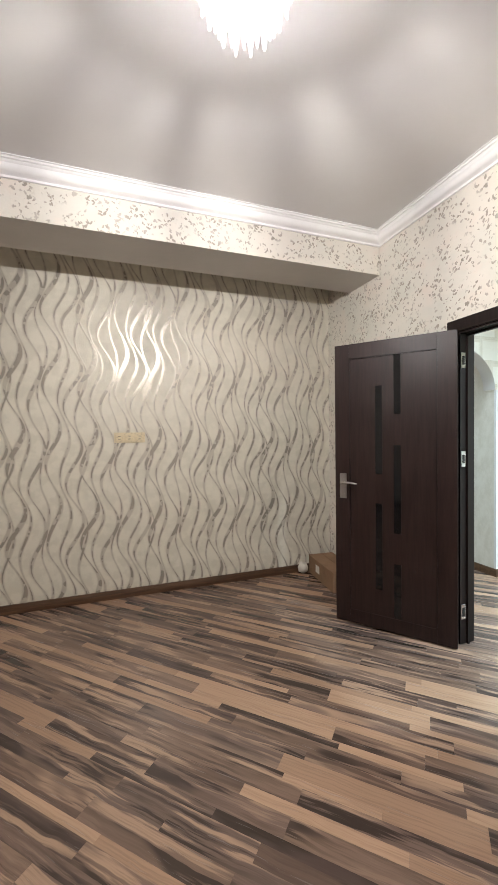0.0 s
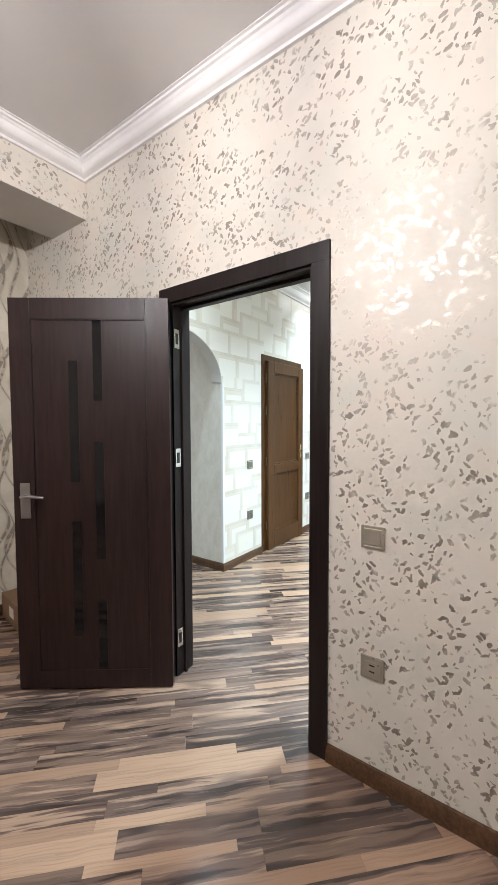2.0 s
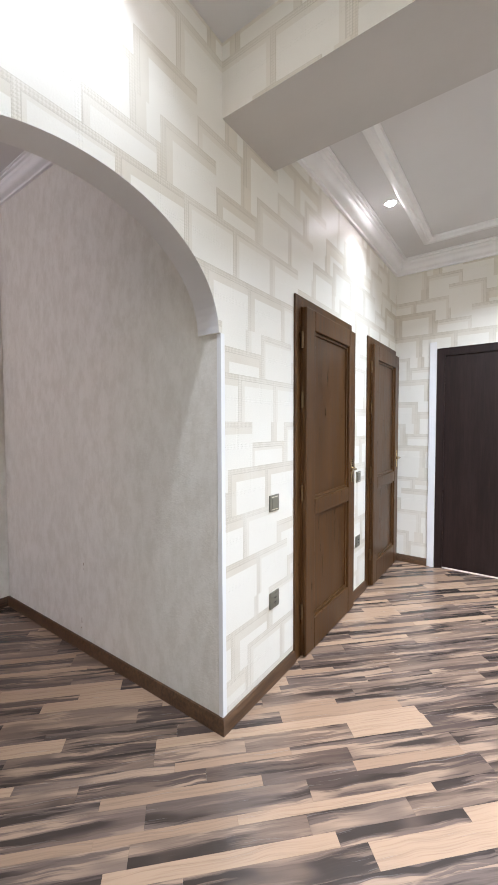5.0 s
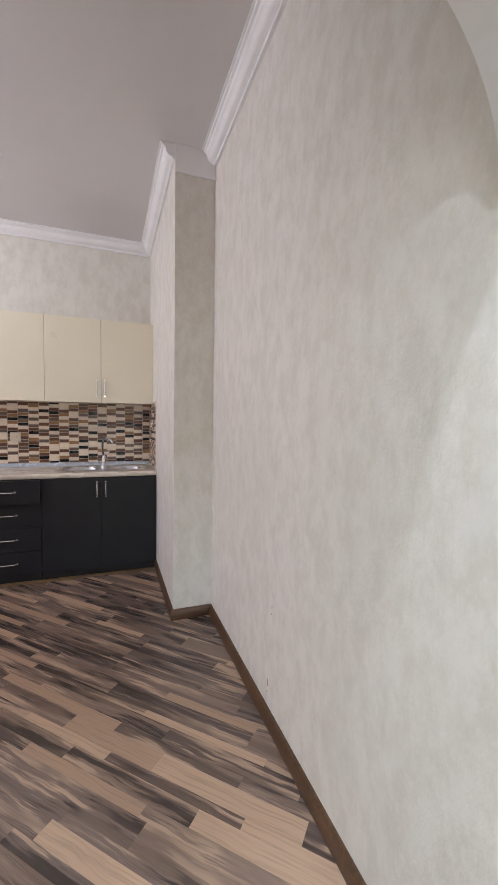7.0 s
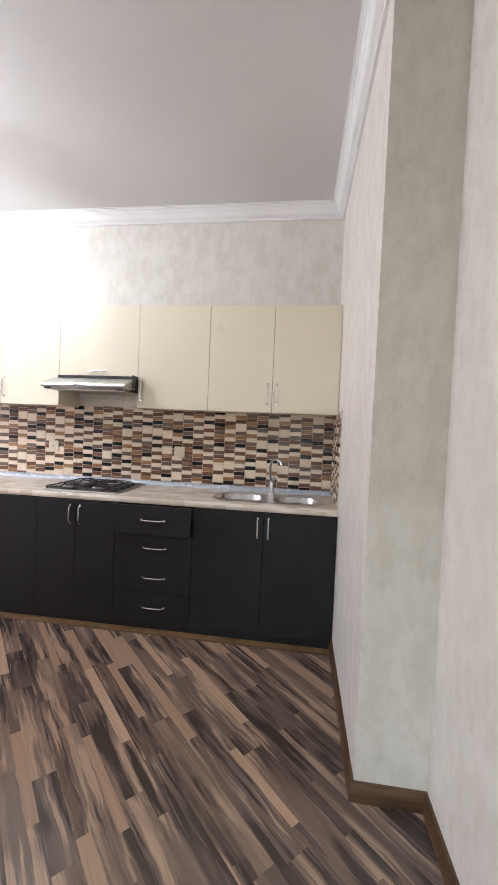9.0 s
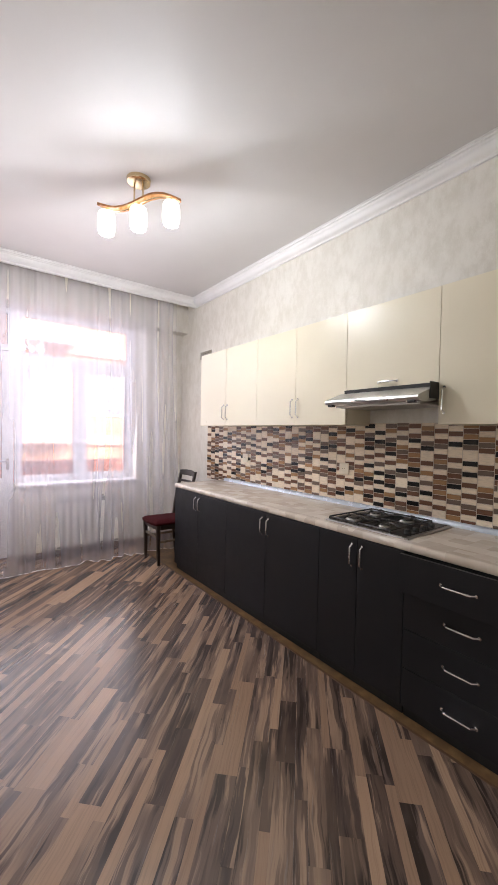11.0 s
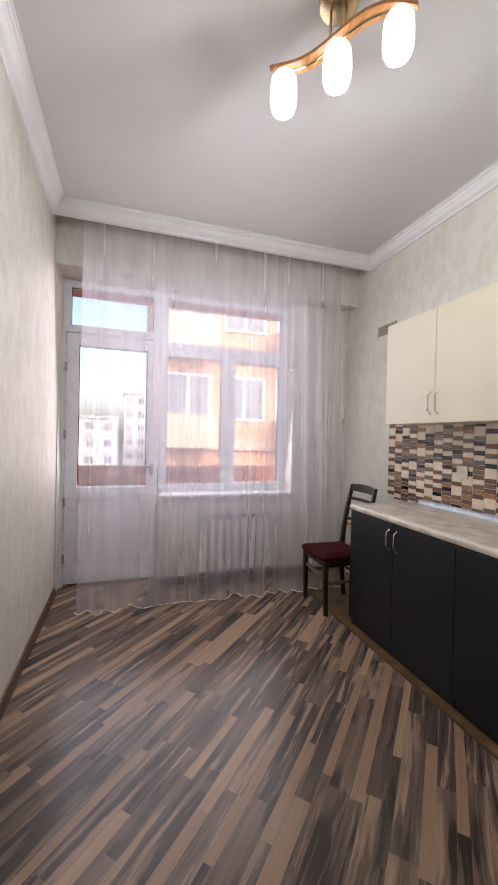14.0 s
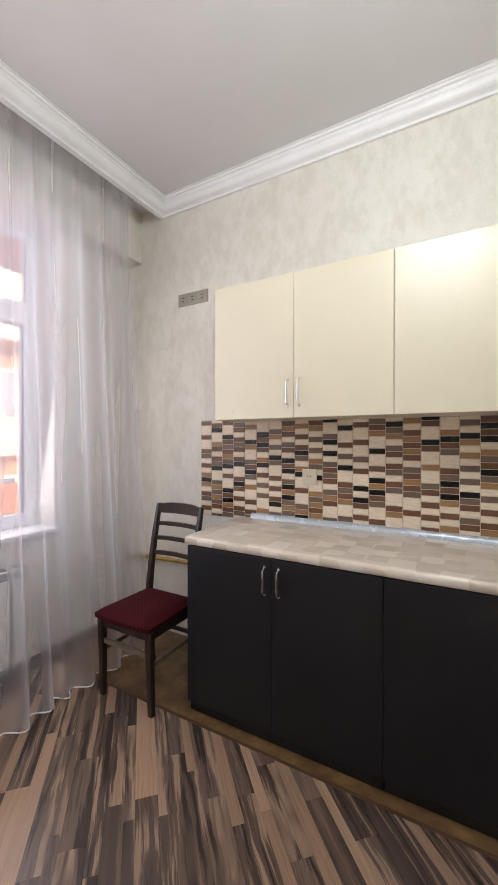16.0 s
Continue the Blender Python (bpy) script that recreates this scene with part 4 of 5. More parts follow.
def wall_unit(x0, x1, doors, z0, label, hinge_first=True, lift=False):
    u = thing("wall_cabinet", label, "kitchen cabinet", Matrix.Translation((x0, 0, 0)), "wall cabinets over the backsplash")
    w = x1 - x0
    part("body", block(0.001, w - 0.001, UPPER_F + 0.004, BACK_Y - 0.001, z0, UPPER_1), CREAM_FRONT, u)
    part("front_gap", block(0.003, w - 0.003, UPPER_F + 0.001, UPPER_F + 0.004, z0 + 0.002, UPPER_1 - 0.002), GAP, u)
    dw = w / doors
    for k in range(doors):
        d = part("door", block(k * dw + 0.0015, (k + 1) * dw - 0.0015, UPPER_F - 0.016, UPPER_F + 0.001, z0, UPPER_1, bevel=0.0015), CREAM_FRONT, u)
        if lift:
            bow_handle(d, w / 2, UPPER_F - 0.016, z0 + 0.032, 0.13, False)
        else:
            right = (k % 2 == 0) if doors == 2 else False
            bow_handle(d, (k + 1) * dw - 0.032 if right else k * dw + 0.032, UPPER_F - 0.016, z0 + 0.132, 0.14, True)
    return u


wall_unit(-0.496, 0.493, 2, UPPER_0, "cream lacquered wall cabinet with two doors")
wall_unit(0.493, 1.483, 2, UPPER_0, "cream lacquered wall cabinet with two doors")
wall_unit(1.483, 2.117, 1, 1.727, "short cream wall cabinet above the cooker hood", lift=True)
wall_unit(2.117, 2.655, 1, UPPER_0, "cream lacquered wall cabinet with one door")
wall_unit(2.655, 3.588, 2, UPPER_0, "cream lacquered wall cabinet with two doors above the sink")

# worktop in one run, cut out for the sink
HX0, HX1, HY0, HY1 = 2.80, 3.45, 6.42, 6.70
F0 = 6.286
nose = [(F0 + 0.02 - 0.02 * math.cos(a), TOP - 0.02 + 0.02 * math.sin(a)) for a in (math.pi / 2 * k / 5 for k in range(6))]
prof = [(F0 + 0.004, BASE_TOP), (F0, BASE_TOP + 0.006)] + nose
full = prof + [(BACK_Y - 0.006, TOP), (BACK_Y - 0.006, BASE_TOP)]
worktop = thing("worktop", "glossy beige stone-patterned worktop on the base cabinets", "worktop")
part("slab", prism(bmesh.new(), full, "x", -0.472, 1.2), STONE, worktop, "", True)
wt = prism(prism(bmesh.new(), full, "x", 1.2015, HX0), full, "x", HX1, 3.588)
prism(wt, prof + [(HY0, TOP), (HY0, BASE_TOP)], "x", HX0, HX1)
box(wt, HX0, HX1, HY1, BACK_Y - 0.006, BASE_TOP, TOP)
part("slab", wt, STONE, worktop, "slab cut out for the sink", True)
ts = bmesh.new()
prism(ts, [(BACK_Y - 0.028, TOP + 0.0005), (BACK_Y - 0.026, TOP + 0.012), (BACK_Y - 0.016, TOP + 0.028), (BACK_Y - 0.006, TOP + 0.032), (BACK_Y - 0.006, TOP + 0.0005)], "x", -0.40, 3.585)
tagged(finish("worktop_trim", ts, TRIM_PALE, True), "pale sealing strip along the worktop's back edge", "trim")

# cooker hood
hood = thing("cooker_hood", "slim steel cooker hood under the short cabinet", "cooker hood", Matrix.Translation((1.484, 0, 0)))
part("body", block(0.002, 0.631, 6.575, BACK_Y - 0.07, 1.632, 1.725), BLACK_IRON, hood)
part("side_plate", block(0.6315, 0.636, 6.50, BACK_Y - 0.07, 1.632, 1.724, bevel=0.001), BLACK_IRON, hood, "black side plate")
vis = bmesh.new()
prism(vis, [(6.574, 1.700), (6.54, 1.698), (6.42, 1.655), (6.39, 1.643), (6.385, 1.630), (6.392, 1.616), (6.44, 1.610), (6.574, 1.625)], "x", 0.0, 0.631)
part("visor", vis, STEEL, hood, "brushed steel pull-out visor", True)
for x in (0.02, 0.57):
    part("end_cap", block(x, x + 0.04, 6.388, 6.42, 1.602, 1.618, bevel=0.004), BLACK_IRON, hood)
part("badge", block(0.23, 0.31, 6.383, 6.386, 1.630, 1.636), DARK_SLOT, hood)
part("filter", block(0.03, 0.60, 6.46, 6.80, 1.600, 1.620), SATIN, hood, "grey metal grease filter")

# gas hob
hob = thing("gas_hob", "built-in four-burner gas hob with black iron grates", "hob", Matrix.Translation((1.552, 6.335, TOP)))
part("plate", block(0, 0.56, 0, 0.49, 0.0005, 0.010, bevel=0.004), STEEL, hob, "steel hob plate")
part("well", block(0.012, 0.535, 0.014, 0.476, 0.010, 0.0125, bevel=0.001), BLACK_IRON, hob)
for x, y, r in ((0.12, 0.13, 0.048), (0.12, 0.36, 0.036), (0.34, 0.13, 0.036), (0.34, 0.36, 0.048)):
    b = bmesh.new()
    cone(b, (x, y, 0.0125), (x, y, 0.022), r, r * 0.9, 24)
    burner = part("burner", b, SATIN, hob, "aluminium burner ring", True)
    part("burner_cap", cone(bmesh.new(), (x, y, 0.022), (x, y, 0.030), r * 0.8, r * 0.74, 24), BLACK_IRON, burner, "", True)
for x0 in (0.018, 0.238):
    g = bmesh.new()
    x1 = x0 + 0.205
    for p in (((x0, 0.025), (x1, 0.025)), ((x0, 0.465), (x1, 0.465)), ((x0, 0.025), (x0, 0.465)), ((x1, 0.025), (x1, 0.465)), ((x0, 0.245), (x1, 0.245))):
        tube(g, [(*p[0], 0.024), (*p[1], 0.024)], 0.005, 6)
    xm = (x0 + x1) / 2
    for yc in (0.13, 0.36):
        for dx, dy in ((1, 0), (-1, 0), (0, 1), (0, -1)):
            tube(g, [(xm + dx * 0.030, yc + dy * 0.030, 0.038), (xm + dx * 0.06, yc + dy * 0.06, 0.038), (xm + dx * 0.1, yc + dy * 0.105, 0.024)], 0.005, 6)
    for c in ((x0, 0.025), (x1, 0.025), (x0, 0.465), (x1, 0.465)):
        tube(g, [(*c, 0.0125), (*c, 0.024)], 0.005, 6)
    part("grate", g, BLACK_IRON, hob, "black enamelled iron pan support", True)
for k in range(4):
    part("knob", cone(bmesh.new(), (0.505, 0.09 + 0.085 * k, 0.010), (0.505, 0.09 + 0.085 * k, 0.034), 0.019, 0.016, 18), BLACK_IRON, hob, "", True)

# double-bowl sink let into the worktop
sk = bmesh.new()
NX, NY = 80, 36
SX0, SX1, SY0, SY1 = 2.735, 3.515, 6.385, 6.735


def sink_height(x, y):
    z = 0.004
    for cx in (2.945, 3.325):
        d = (abs((x - cx) / 0.150) ** 2.6 + abs((y - 6.55) / 0.128) ** 2.6) ** (1 / 2.6)
        if d < 1:
            z = min(z, 0.004 - 0.14 * min(1.0, (1 - d) * 3.2) ** 0.6)
    return z


rows = []
for j in range(NY + 1):
    row = []
    for i in range(NX + 1):
        u, v = i / NX * 2 - 1, j / NY * 2 - 1
        # the rim's outline is a rounded oblong
        half = 0.175 * (1 - max(0.0, abs(u) - 0.62) ** 2 / 0.145 * 0.9) ** 0.5 if abs(u) > 0.62 else 0.175
        x, y = (SX0 + SX1) / 2 + u * 0.39, 6.56 + v * half
        row.append(sk.verts.new((x, y, TOP + sink_height(x, y) - (0.0035 if abs(v) == 1 or abs(u) == 1 else 0))))
    rows.append(row)
for a, b in zip(rows, rows[1:]):
    for i in range(NX):
        sk.faces.new((a[i], a[i + 1], b[i + 1], b[i]))
sink = thing("kitchen_sink", "stainless steel double-bowl sink let into the worktop", "sink")
part("basin", sk, STEEL, sink, "", True)
for cx in (2.945, 3.325):
    part("drain", cone(bmesh.new(), (cx, 6.55, TOP - 0.136), (cx, 6.55, TOP - 0.132), 0.035, seg=20), CHROME, sink)
tap = thing("mixer_tap", "chrome mixer tap with a raised curved spout", "tap", Matrix.Translation((3.14, 6.705, TOP + 0.004)))
part("base", cone(cone(bmesh.new(), (0, 0, 0), (0, 0, 0.012), 0.027), (0, 0, 0.012), (0, 0, 0.10), 0.021, 0.019), CHROME, tap, "", True)
part("spout", tube(bmesh.new(), [(0, 0, 0.09), (-0.012, -0.03, 0.16), (-0.012, -0.045, 0.22), (0.0, -0.07, 0.262), (0.03, -0.11, 0.277), (0.065, -0.145, 0.262), (0.078, -0.16, 0.235)], 0.010, 12), CHROME, tap, "", True)
part("lever", tube(bmesh.new(), [(0.0, 0, 0.10), (0.02, -0.01, 0.125), (0.05, -0.03, 0.14)], [0.012, 0.009, 0.007]), CHROME, tap, "", True)


# ---- sockets and switches ----
def plate(name, label, category, m, gangs, material, kind):
    """A wall plate whose face looks along local -y, centred on its origin."""
    w, h = 0.082 * gangs + 0.006, 0.086
    s = thing(name, label, category, m)
    part("frame", block(-w / 2, w / 2, -0.009, -0.0005, -h / 2, h / 2, bevel=0.002), material, s)
    for g in range(gangs):
        c = (g - (gangs - 1) / 2) * 0.082
        if kind == "switch":
            part("rocker", block(c - 0.030, c + 0.030, -0.0125, -0.008, -0.028, 0.028, bevel=0.002), material, s)
            for z in (-0.034, 0.031):
                part("accent_line", block(c - 0.032, c + 0.032, -0.011, -0.0085, z, z + 0.003), CREAM_PLASTIC, s, "pale accent line")
        elif kind == "round":
            part("well", cone(bmesh.new(), (c, -0.0085, 0), (c, -0.0105, 0), 0.024, seg=24), material, s, "", True)
            for dx in (-0.0095, 0.0095):
                part("pin_hole", cone(bmesh.new(), (c + dx, -0.010, 0), (c + dx, -0.0112, 0), 0.003, seg=10), DARK_SLOT, s)
        else:
            part("insert", block(c - 0.033, c + 0.033, -0.0115, -0.008, -0.026, 0.026, bevel=0.002), material, s)
            for z in (-0.012, 0.012):
                part("slot", block(c - 0.010, c + 0.010, -0.0123, -0.0110, z - 0.0025, z + 0.0025), DARK_SLOT, s)
    return s


def on_x(x, y, z):
    return Matrix.Translation((x, y, z)) @ Matrix.Rotation(radians(-90), 4, "Z")


def on_y(x, y, z):
    return Matrix.Translation((x, y, z))


plate("light_switch", "grey-gold light switch on the leaf wallpaper", "switch", on_x(EAST, 1.367, 0.957), 1, GREIGE_PLASTIC, "switch")
plate("wall_socket", "grey-gold socket plate low on the leaf wallpaper", "socket", on_x(EAST, 1.364, 0.458), 1, GREIGE_PLASTIC, "slots")
plate("triple_socket", "cream three-gang socket plate on the wavy wallpaper", "socket", on_y(0.593, FEATURE_Y, 1.36), 3, GOLD_PLASTIC, "slots")
plate("light_switch", "dark grey light switch beside the brown door", "switch", on_y(4.275, ARCH_Y0, 0.967), 1, DARK_PLASTIC, "switch")
plate("wall_socket", "dark grey socket low beside the brown door", "socket", on_y(4.275, ARCH_Y0, 0.452), 1, DARK_PLASTIC, "slots")
plate("light_switch", "dark grey light switch between the brown doors", "switch", on_y(5.535, ARCH_Y0, 0.967), 1, DARK_PLASTIC, "switch")
plate("wall_socket", "dark grey socket between the brown doors", "socket", on_y(5.535, ARCH_Y0, 0.452), 1, DARK_PLASTIC, "slots")
for sx in (-0.012, 1.27, 2.372):
    plate("wall_socket", "beige round-well socket on the mosaic backsplash", "socket", on_y(sx, BACK_Y - 0.009, 1.165), 1, CREAM_PLASTIC, "round")
plate("socket_strip", "grey multi-gang socket plate high beside the wall cabinet", "socket", on_y(-0.868, BACK_Y, 2.363), 3, GREIGE_PLASTIC, "slots")


# ---- lamps ----
pend = thing("ceiling_lamp", "wavy wood and gold ceiling lamp with three lit opal shades", "ceiling lamp", Matrix.Translation((0.668, 5.435, KITCHEN_TOP)) @ Matrix.Rotation(radians(45), 4, "Z"))
part("canopy", cone(cone(bmesh.new(), (0, 0, -0.022), (0, 0, -0.001), 0.074, 0.078, 32), (0, 0, -0.030), (0, 0, -0.022), 0.05, 0.073, 32), GOLD, pend, "pale gold round ceiling rose", True)
for dx in (-0.03, 0.03):
    part("rod", cone(bmesh.new(), (dx, 0, -0.145), (dx, 0, -0.024), 0.006, seg=12), GOLD, pend, "", True)


def arm_z(s):
    return -0.148 + 0.036 * math.sin(math.pi * s / 0.27)


arm = bmesh.new()
ring = []
for k in range(41):
    s = -0.29 + 0.58 * k / 40
    wide = 0.030 * (1.0 - 0.75 * (abs(s) / 0.29) ** 4)
    ring.append([arm.verts.new((s, a * wide, arm_z(s) + b * 0.011)) for a, b in ((-1, -0.6), (-0.6, -1), (0.6, -1), (1, -0.6), (1, 0.6), (0.6, 1), (-0.6, 1), (-1, 0.6))])
for a, b in zip(ring, ring[1:]):
    for j in range(8):
        arm.faces.new((a[j], a[(j + 1) % 8], b[(j + 1) % 8], b[j]))
arm.faces.new(ring[0][::-1])
arm.faces.new(ring[-1])
arm_ob = part("arm", arm, ORANGE_WOOD, pend, "wavy honey-coloured wooden arm", True)
part("inlay", tube(bmesh.new(), [(s, 0, arm_z(s) - 0.011) for s in (-0.26 + 0.52 * k / 24 for k in range(25))], 0.006, 8), GOLD, arm_ob, "gold strip along the arm", True)
for s in (-0.225, 0.0, 0.225):
    z = arm_z(s)
    holder = part("holder", cone(bmesh.new(), (s, 0, z - 0.04), (s, 0, z - 0.008), 0.022, 0.014, 20), GOLD, pend, "", True)
    sh = bmesh.new()
    prof_r = [(0.020, -0.03), (0.044, -0.036), (0.052, -0.05), (0.055, -0.08), (0.056, -0.13), (0.053, -0.160), (0.045, -0.177)]
    rings = [[sh.verts.new((s + r * math.cos(a), r * math.sin(a), z + dz)) for a in (2 * math.pi * j / 28 for j in range(28))] for r, dz in prof_r]
    for a, b in zip(rings, rings[1:]):
        for j in range(28):
            sh.faces.new((a[j], a[(j + 1) % 28], b[(j + 1) % 28], b[j]))
    part("shade", sh, SHADE, pend, "lit opal glass shade", True)
    bulb(0.668 + s * math.sqrt(0.5), 5.435 + s * math.sqrt(0.5), KITCHEN_TOP + z - 0.200, 3.5, 0.020)

chand = thing("chandelier", "lit round crystal chandelier close under the ceiling", "chandelier", Matrix.Translation((0.845, 1.66, ROOM_TOP)))
# unseen plate over the core, added to hold lamplight off the ceiling
part("canopy", cone(bmesh.new(), (0, 0, -0.125), (0, 0, -0.10), 0.17, 0.15, 40), CHROME, chand, "round mirrored plate added to shade the ceiling", True)
part("ceiling_cup", cone(bmesh.new(), (0, 0, -0.03), (0, 0, -0.001), 0.06, 0.065, 24), CHROME, chand, "", True)
part("stem", cone(bmesh.new(), (0, 0, -0.10), (0, 0, -0.03), 0.012, seg=12), CHROME, chand, "", True)
part("ring", tube(bmesh.new(), [(0.165 * math.cos(a), 0.165 * math.sin(a), -0.17) for a in (2 * math.pi * k / 40 for k in range(41))], 0.008, 8), CHROME, chand, "", True)
gl = bmesh.new()
bmesh.ops.create_uvsphere(gl, u_segments=32, v_segments=16, radius=0.135, matrix=Matrix.Translation((0, 0, -0.275)) @ Matrix.Diagonal((1, 1, 0.76, 1)))
part("lit_core", gl, CRYSTAL_LIT, chand, "glowing crystal core", True)
drop_mesh = bmesh.new()
bmesh.ops.create_cone(drop_mesh, cap_ends=True, segments=6, radius1=0.004, radius2=0.016, depth=0.09, matrix=Matrix.Translation((0, 0, -0.045)))
drop0 = part("crystal_drop", drop_mesh, CRYSTAL, chand)
drop0.matrix_basis = Matrix.Translation((0.165, 0, -0.175))
for tier, (r, z, n) in enumerate(((0.165, -0.175, 26), (0.135, -0.26, 20), (0.09, -0.33, 12))):
    for k in range(n):
        if tier == 0 and k == 0:
            continue
        a = 2 * math.pi * k / n
        d = new("crystal_drop", drop0.data)
        d.parent = chand
        d.matrix_basis = Matrix.Translation((r * math.cos(a), r * math.sin(a), z)) @ Matrix.Rotation(a, 4, "Z")

bulb(0.845, 1.66, ROOM_TOP - 0.392, 21.0, 0.012, (1.0, 0.95, 0.90))
# the four spots south of y 2.5 are unseen, added to brighten the hall
for sx, sy in ((3.20, 2.93), (3.20, 1.45), (3.20, 0.3), (5.46, 2.93), (5.46, 2.0), (5.46, 1.0)):
    dl = thing("downlight", "small round recessed ceiling spotlight, lit; those south of y 2.5 added to brighten", "downlight", Matrix.Translation((sx, sy, HALL_TOP)), "spotlights in the hall ceiling")
    part("rim", cone(bmesh.new(), (0, 0, -0.006), (0, 0, -0.001), 0.044, 0.048, 28), WHITE, dl, "", True)
    part("lens", cone(bmesh.new(), (0, 0, -0.009), (0, 0, -0.006), 0.031, 0.033, 28), LED, dl, "", True)
    downlight_source(sx, sy, HALL_TOP - 0.012, 1.1 if sy > 2.5 else SPOT_WATTS, 110 if sy > 2.5 else 135)

# ---- curtain, radiator, chair, pipe, box ----
cu = bmesh.new()
CN, CM = 420, 26
grid = []
for j in range(CM + 1):
    t = j / CM
    row = []
    for i in range(CN + 1):
        s = i / CN
        y = 4.325 + 2.31 * s
        fold = math.sin(2 * math.pi * (s * 12 + 0.8 * math.sin(s * 9))) * 0.026 + math.sin(2 * math.pi * (s * 27 + 0.6 * math.sin(s * 19))) * 0.010
        loose = 0.55 + 0.9 * t
        x = -1.215 + fold * loose + 0.17 * max(0.0, t - 0.12) ** 1.5 + 0.018 * math.sin(s * 31) * t
        z = 3.07 + (0.012 + 0.012 * math.sin(s * 37 + 1) - 3.07) * t
        row.append(cu.verts.new((x, y + 0.012 * math.sin(s * 70 + t * 2) * t, z)))
    grid.append(row)
for a, b in zip(grid, grid[1:]):
    for i in range(CN):
        cu.faces.new((a[i], a[i + 1], b[i + 1], b[i]))
curt = thing("curtain", "white sheer voile curtain hanging in soft folds to the floor", "curtain")
part("cloth", cu, SHEER, curt, "", True)
part("hem", tube(bmesh.new(), [(-1.215 + math.sin(2 * math.pi * (s * 12 + 0.8 * math.sin(s * 9))) * 0.038 + 0.141 + 0.018 * math.sin(s * 31), 4.325 + 2.31 * s, 0.012 + 0.012 * math.sin(s * 37 + 1)) for s in (k / 300 for k in range(301))], 0.004, 5), PVC, curt, "white weighted hem")
rail = thing("curtain_rail", "white ceiling curtain rail behind the pelmet", "curtain rail")
part("track", block(-1.235, -1.195, NEAR_Y + 0.05, 6.75, 3.075, KITCHEN_TOP - 0.001), PVC, rail)

rad = thing("radiator", "white aluminium sectional radiator under the window", "radiator", Matrix.Translation((-1.445, 5.33, 0)))
for k in range(9):
    y = 0.077 * k
    s = bmesh.new()
    box(s, -0.040, 0.040, y + 0.006, y + 0.066, 0.10, 0.66, bevel=0.008)
    box(s, 0.040, 0.046, y + 0.010, y + 0.062, 0.13, 0.60, bevel=0.002)
    sec = part("section", s, RADIATOR, rad)
    for z0, z1 in ((0.606, 0.650), (0.104, 0.127)):
        part("louvre", block(0.039, 0.0425, y + 0.012, y + 0.060, z0, z1), LOUVRE, sec, "grey louvred opening")
    part("top_slot", block(-0.02, 0.035, y + 0.016, y + 0.056, 0.655, 0.662), DARK_SLOT, sec)
part("pipe", tube(bmesh.new(), [(0, -0.06, 0.14), (0, 0.75, 0.14)], 0.012), RADIATOR, rad)
part("foot", block(-0.055, -0.03, 0.2, 0.25, 0.1, 0.6), RADIATOR, rad)
# pale panel added behind the sections so their gaps look less dark
part("gap_brightener", block(-0.020, -0.012, 0.008, 0.685, 0.12, 0.64), RADIATOR, rad)

ch = thing("dining_chair", "dark wooden ladder-back chair with a worn dark red seat", "chair", Matrix.Translation((-0.762, 6.16, 0)))
HW = 0.172
seat_bm = bmesh.new()
SN = 14
top, bot = [], []
for j in range(SN + 1):
    ra, rb = [], []
    for i in range(SN + 1):
        u, v = i / SN * 2 - 1, j / SN * 2 - 1
        w = 0.198 - 0.014 * (v + 1) / 2
        edge = max(abs(u), abs(v))
        x, y = u * w, 0.168 + v * 0.198 - 0.016 * (1 - u * u) * (v < 0) * abs(v)
        ra.append(seat_bm.verts.new((x, y, 0.462 + 0.018 * (1 - edge ** 6) - 0.012 * edge ** 10)))
        rb.append(seat_bm.verts.new((x * 0.98, y, 0.428)))
    top.append(ra)
    bot.append(rb)
for j in range(SN):
    for i in range(SN):
        seat_bm.faces.new((top[j][i], top[j][i + 1], top[j + 1][i + 1], top[j + 1][i]))
        seat_bm.faces.new((bot[j + 1][i], bot[j + 1][i + 1], bot[j][i + 1], bot[j][i]))
for i in range(SN):
    seat_bm.faces.new((top[0][i + 1], top[0][i], bot[0][i], bot[0][i + 1]))
    seat_bm.faces.new((top[SN][i], top[SN][i + 1], bot[SN][i + 1], bot[SN][i]))
    seat_bm.faces.new((top[i][0], top[i + 1][0], bot[i + 1][0], bot[i][0]))
    seat_bm.faces.new((top[i + 1][SN], top[i][SN], bot[i][SN], bot[i + 1][SN]))
part("seat", seat_bm, SEAT, ch, "dark red patterned cloth seat, frayed at a corner", True)


def bar(points, wx, wy):
    """A rectangular bar through points, with bevelled corners."""
    bm = bmesh.new()
    rs = []
    for p, k in points:
        a, b = wx * k / 2, wy * k / 2
        rs.append([bm.verts.new((p[0] + dx, p[1] + dy, p[2])) for dx, dy in ((-a, -b * 0.7), (-a * 0.7, -b), (a * 0.7, -b), (a, -b * 0.7), (a, b * 0.7), (a * 0.7, b), (-a * 0.7, b), (-a, b * 0.7))])
    for a, b in zip(rs, rs[1:]):
        for j in range(8):
            bm.faces.new((a[j], a[(j + 1) % 8], b[(j + 1) % 8], b[j]))
    bm.faces.new(rs[0][::-1])
    bm.faces.new(rs[-1])
    return bm


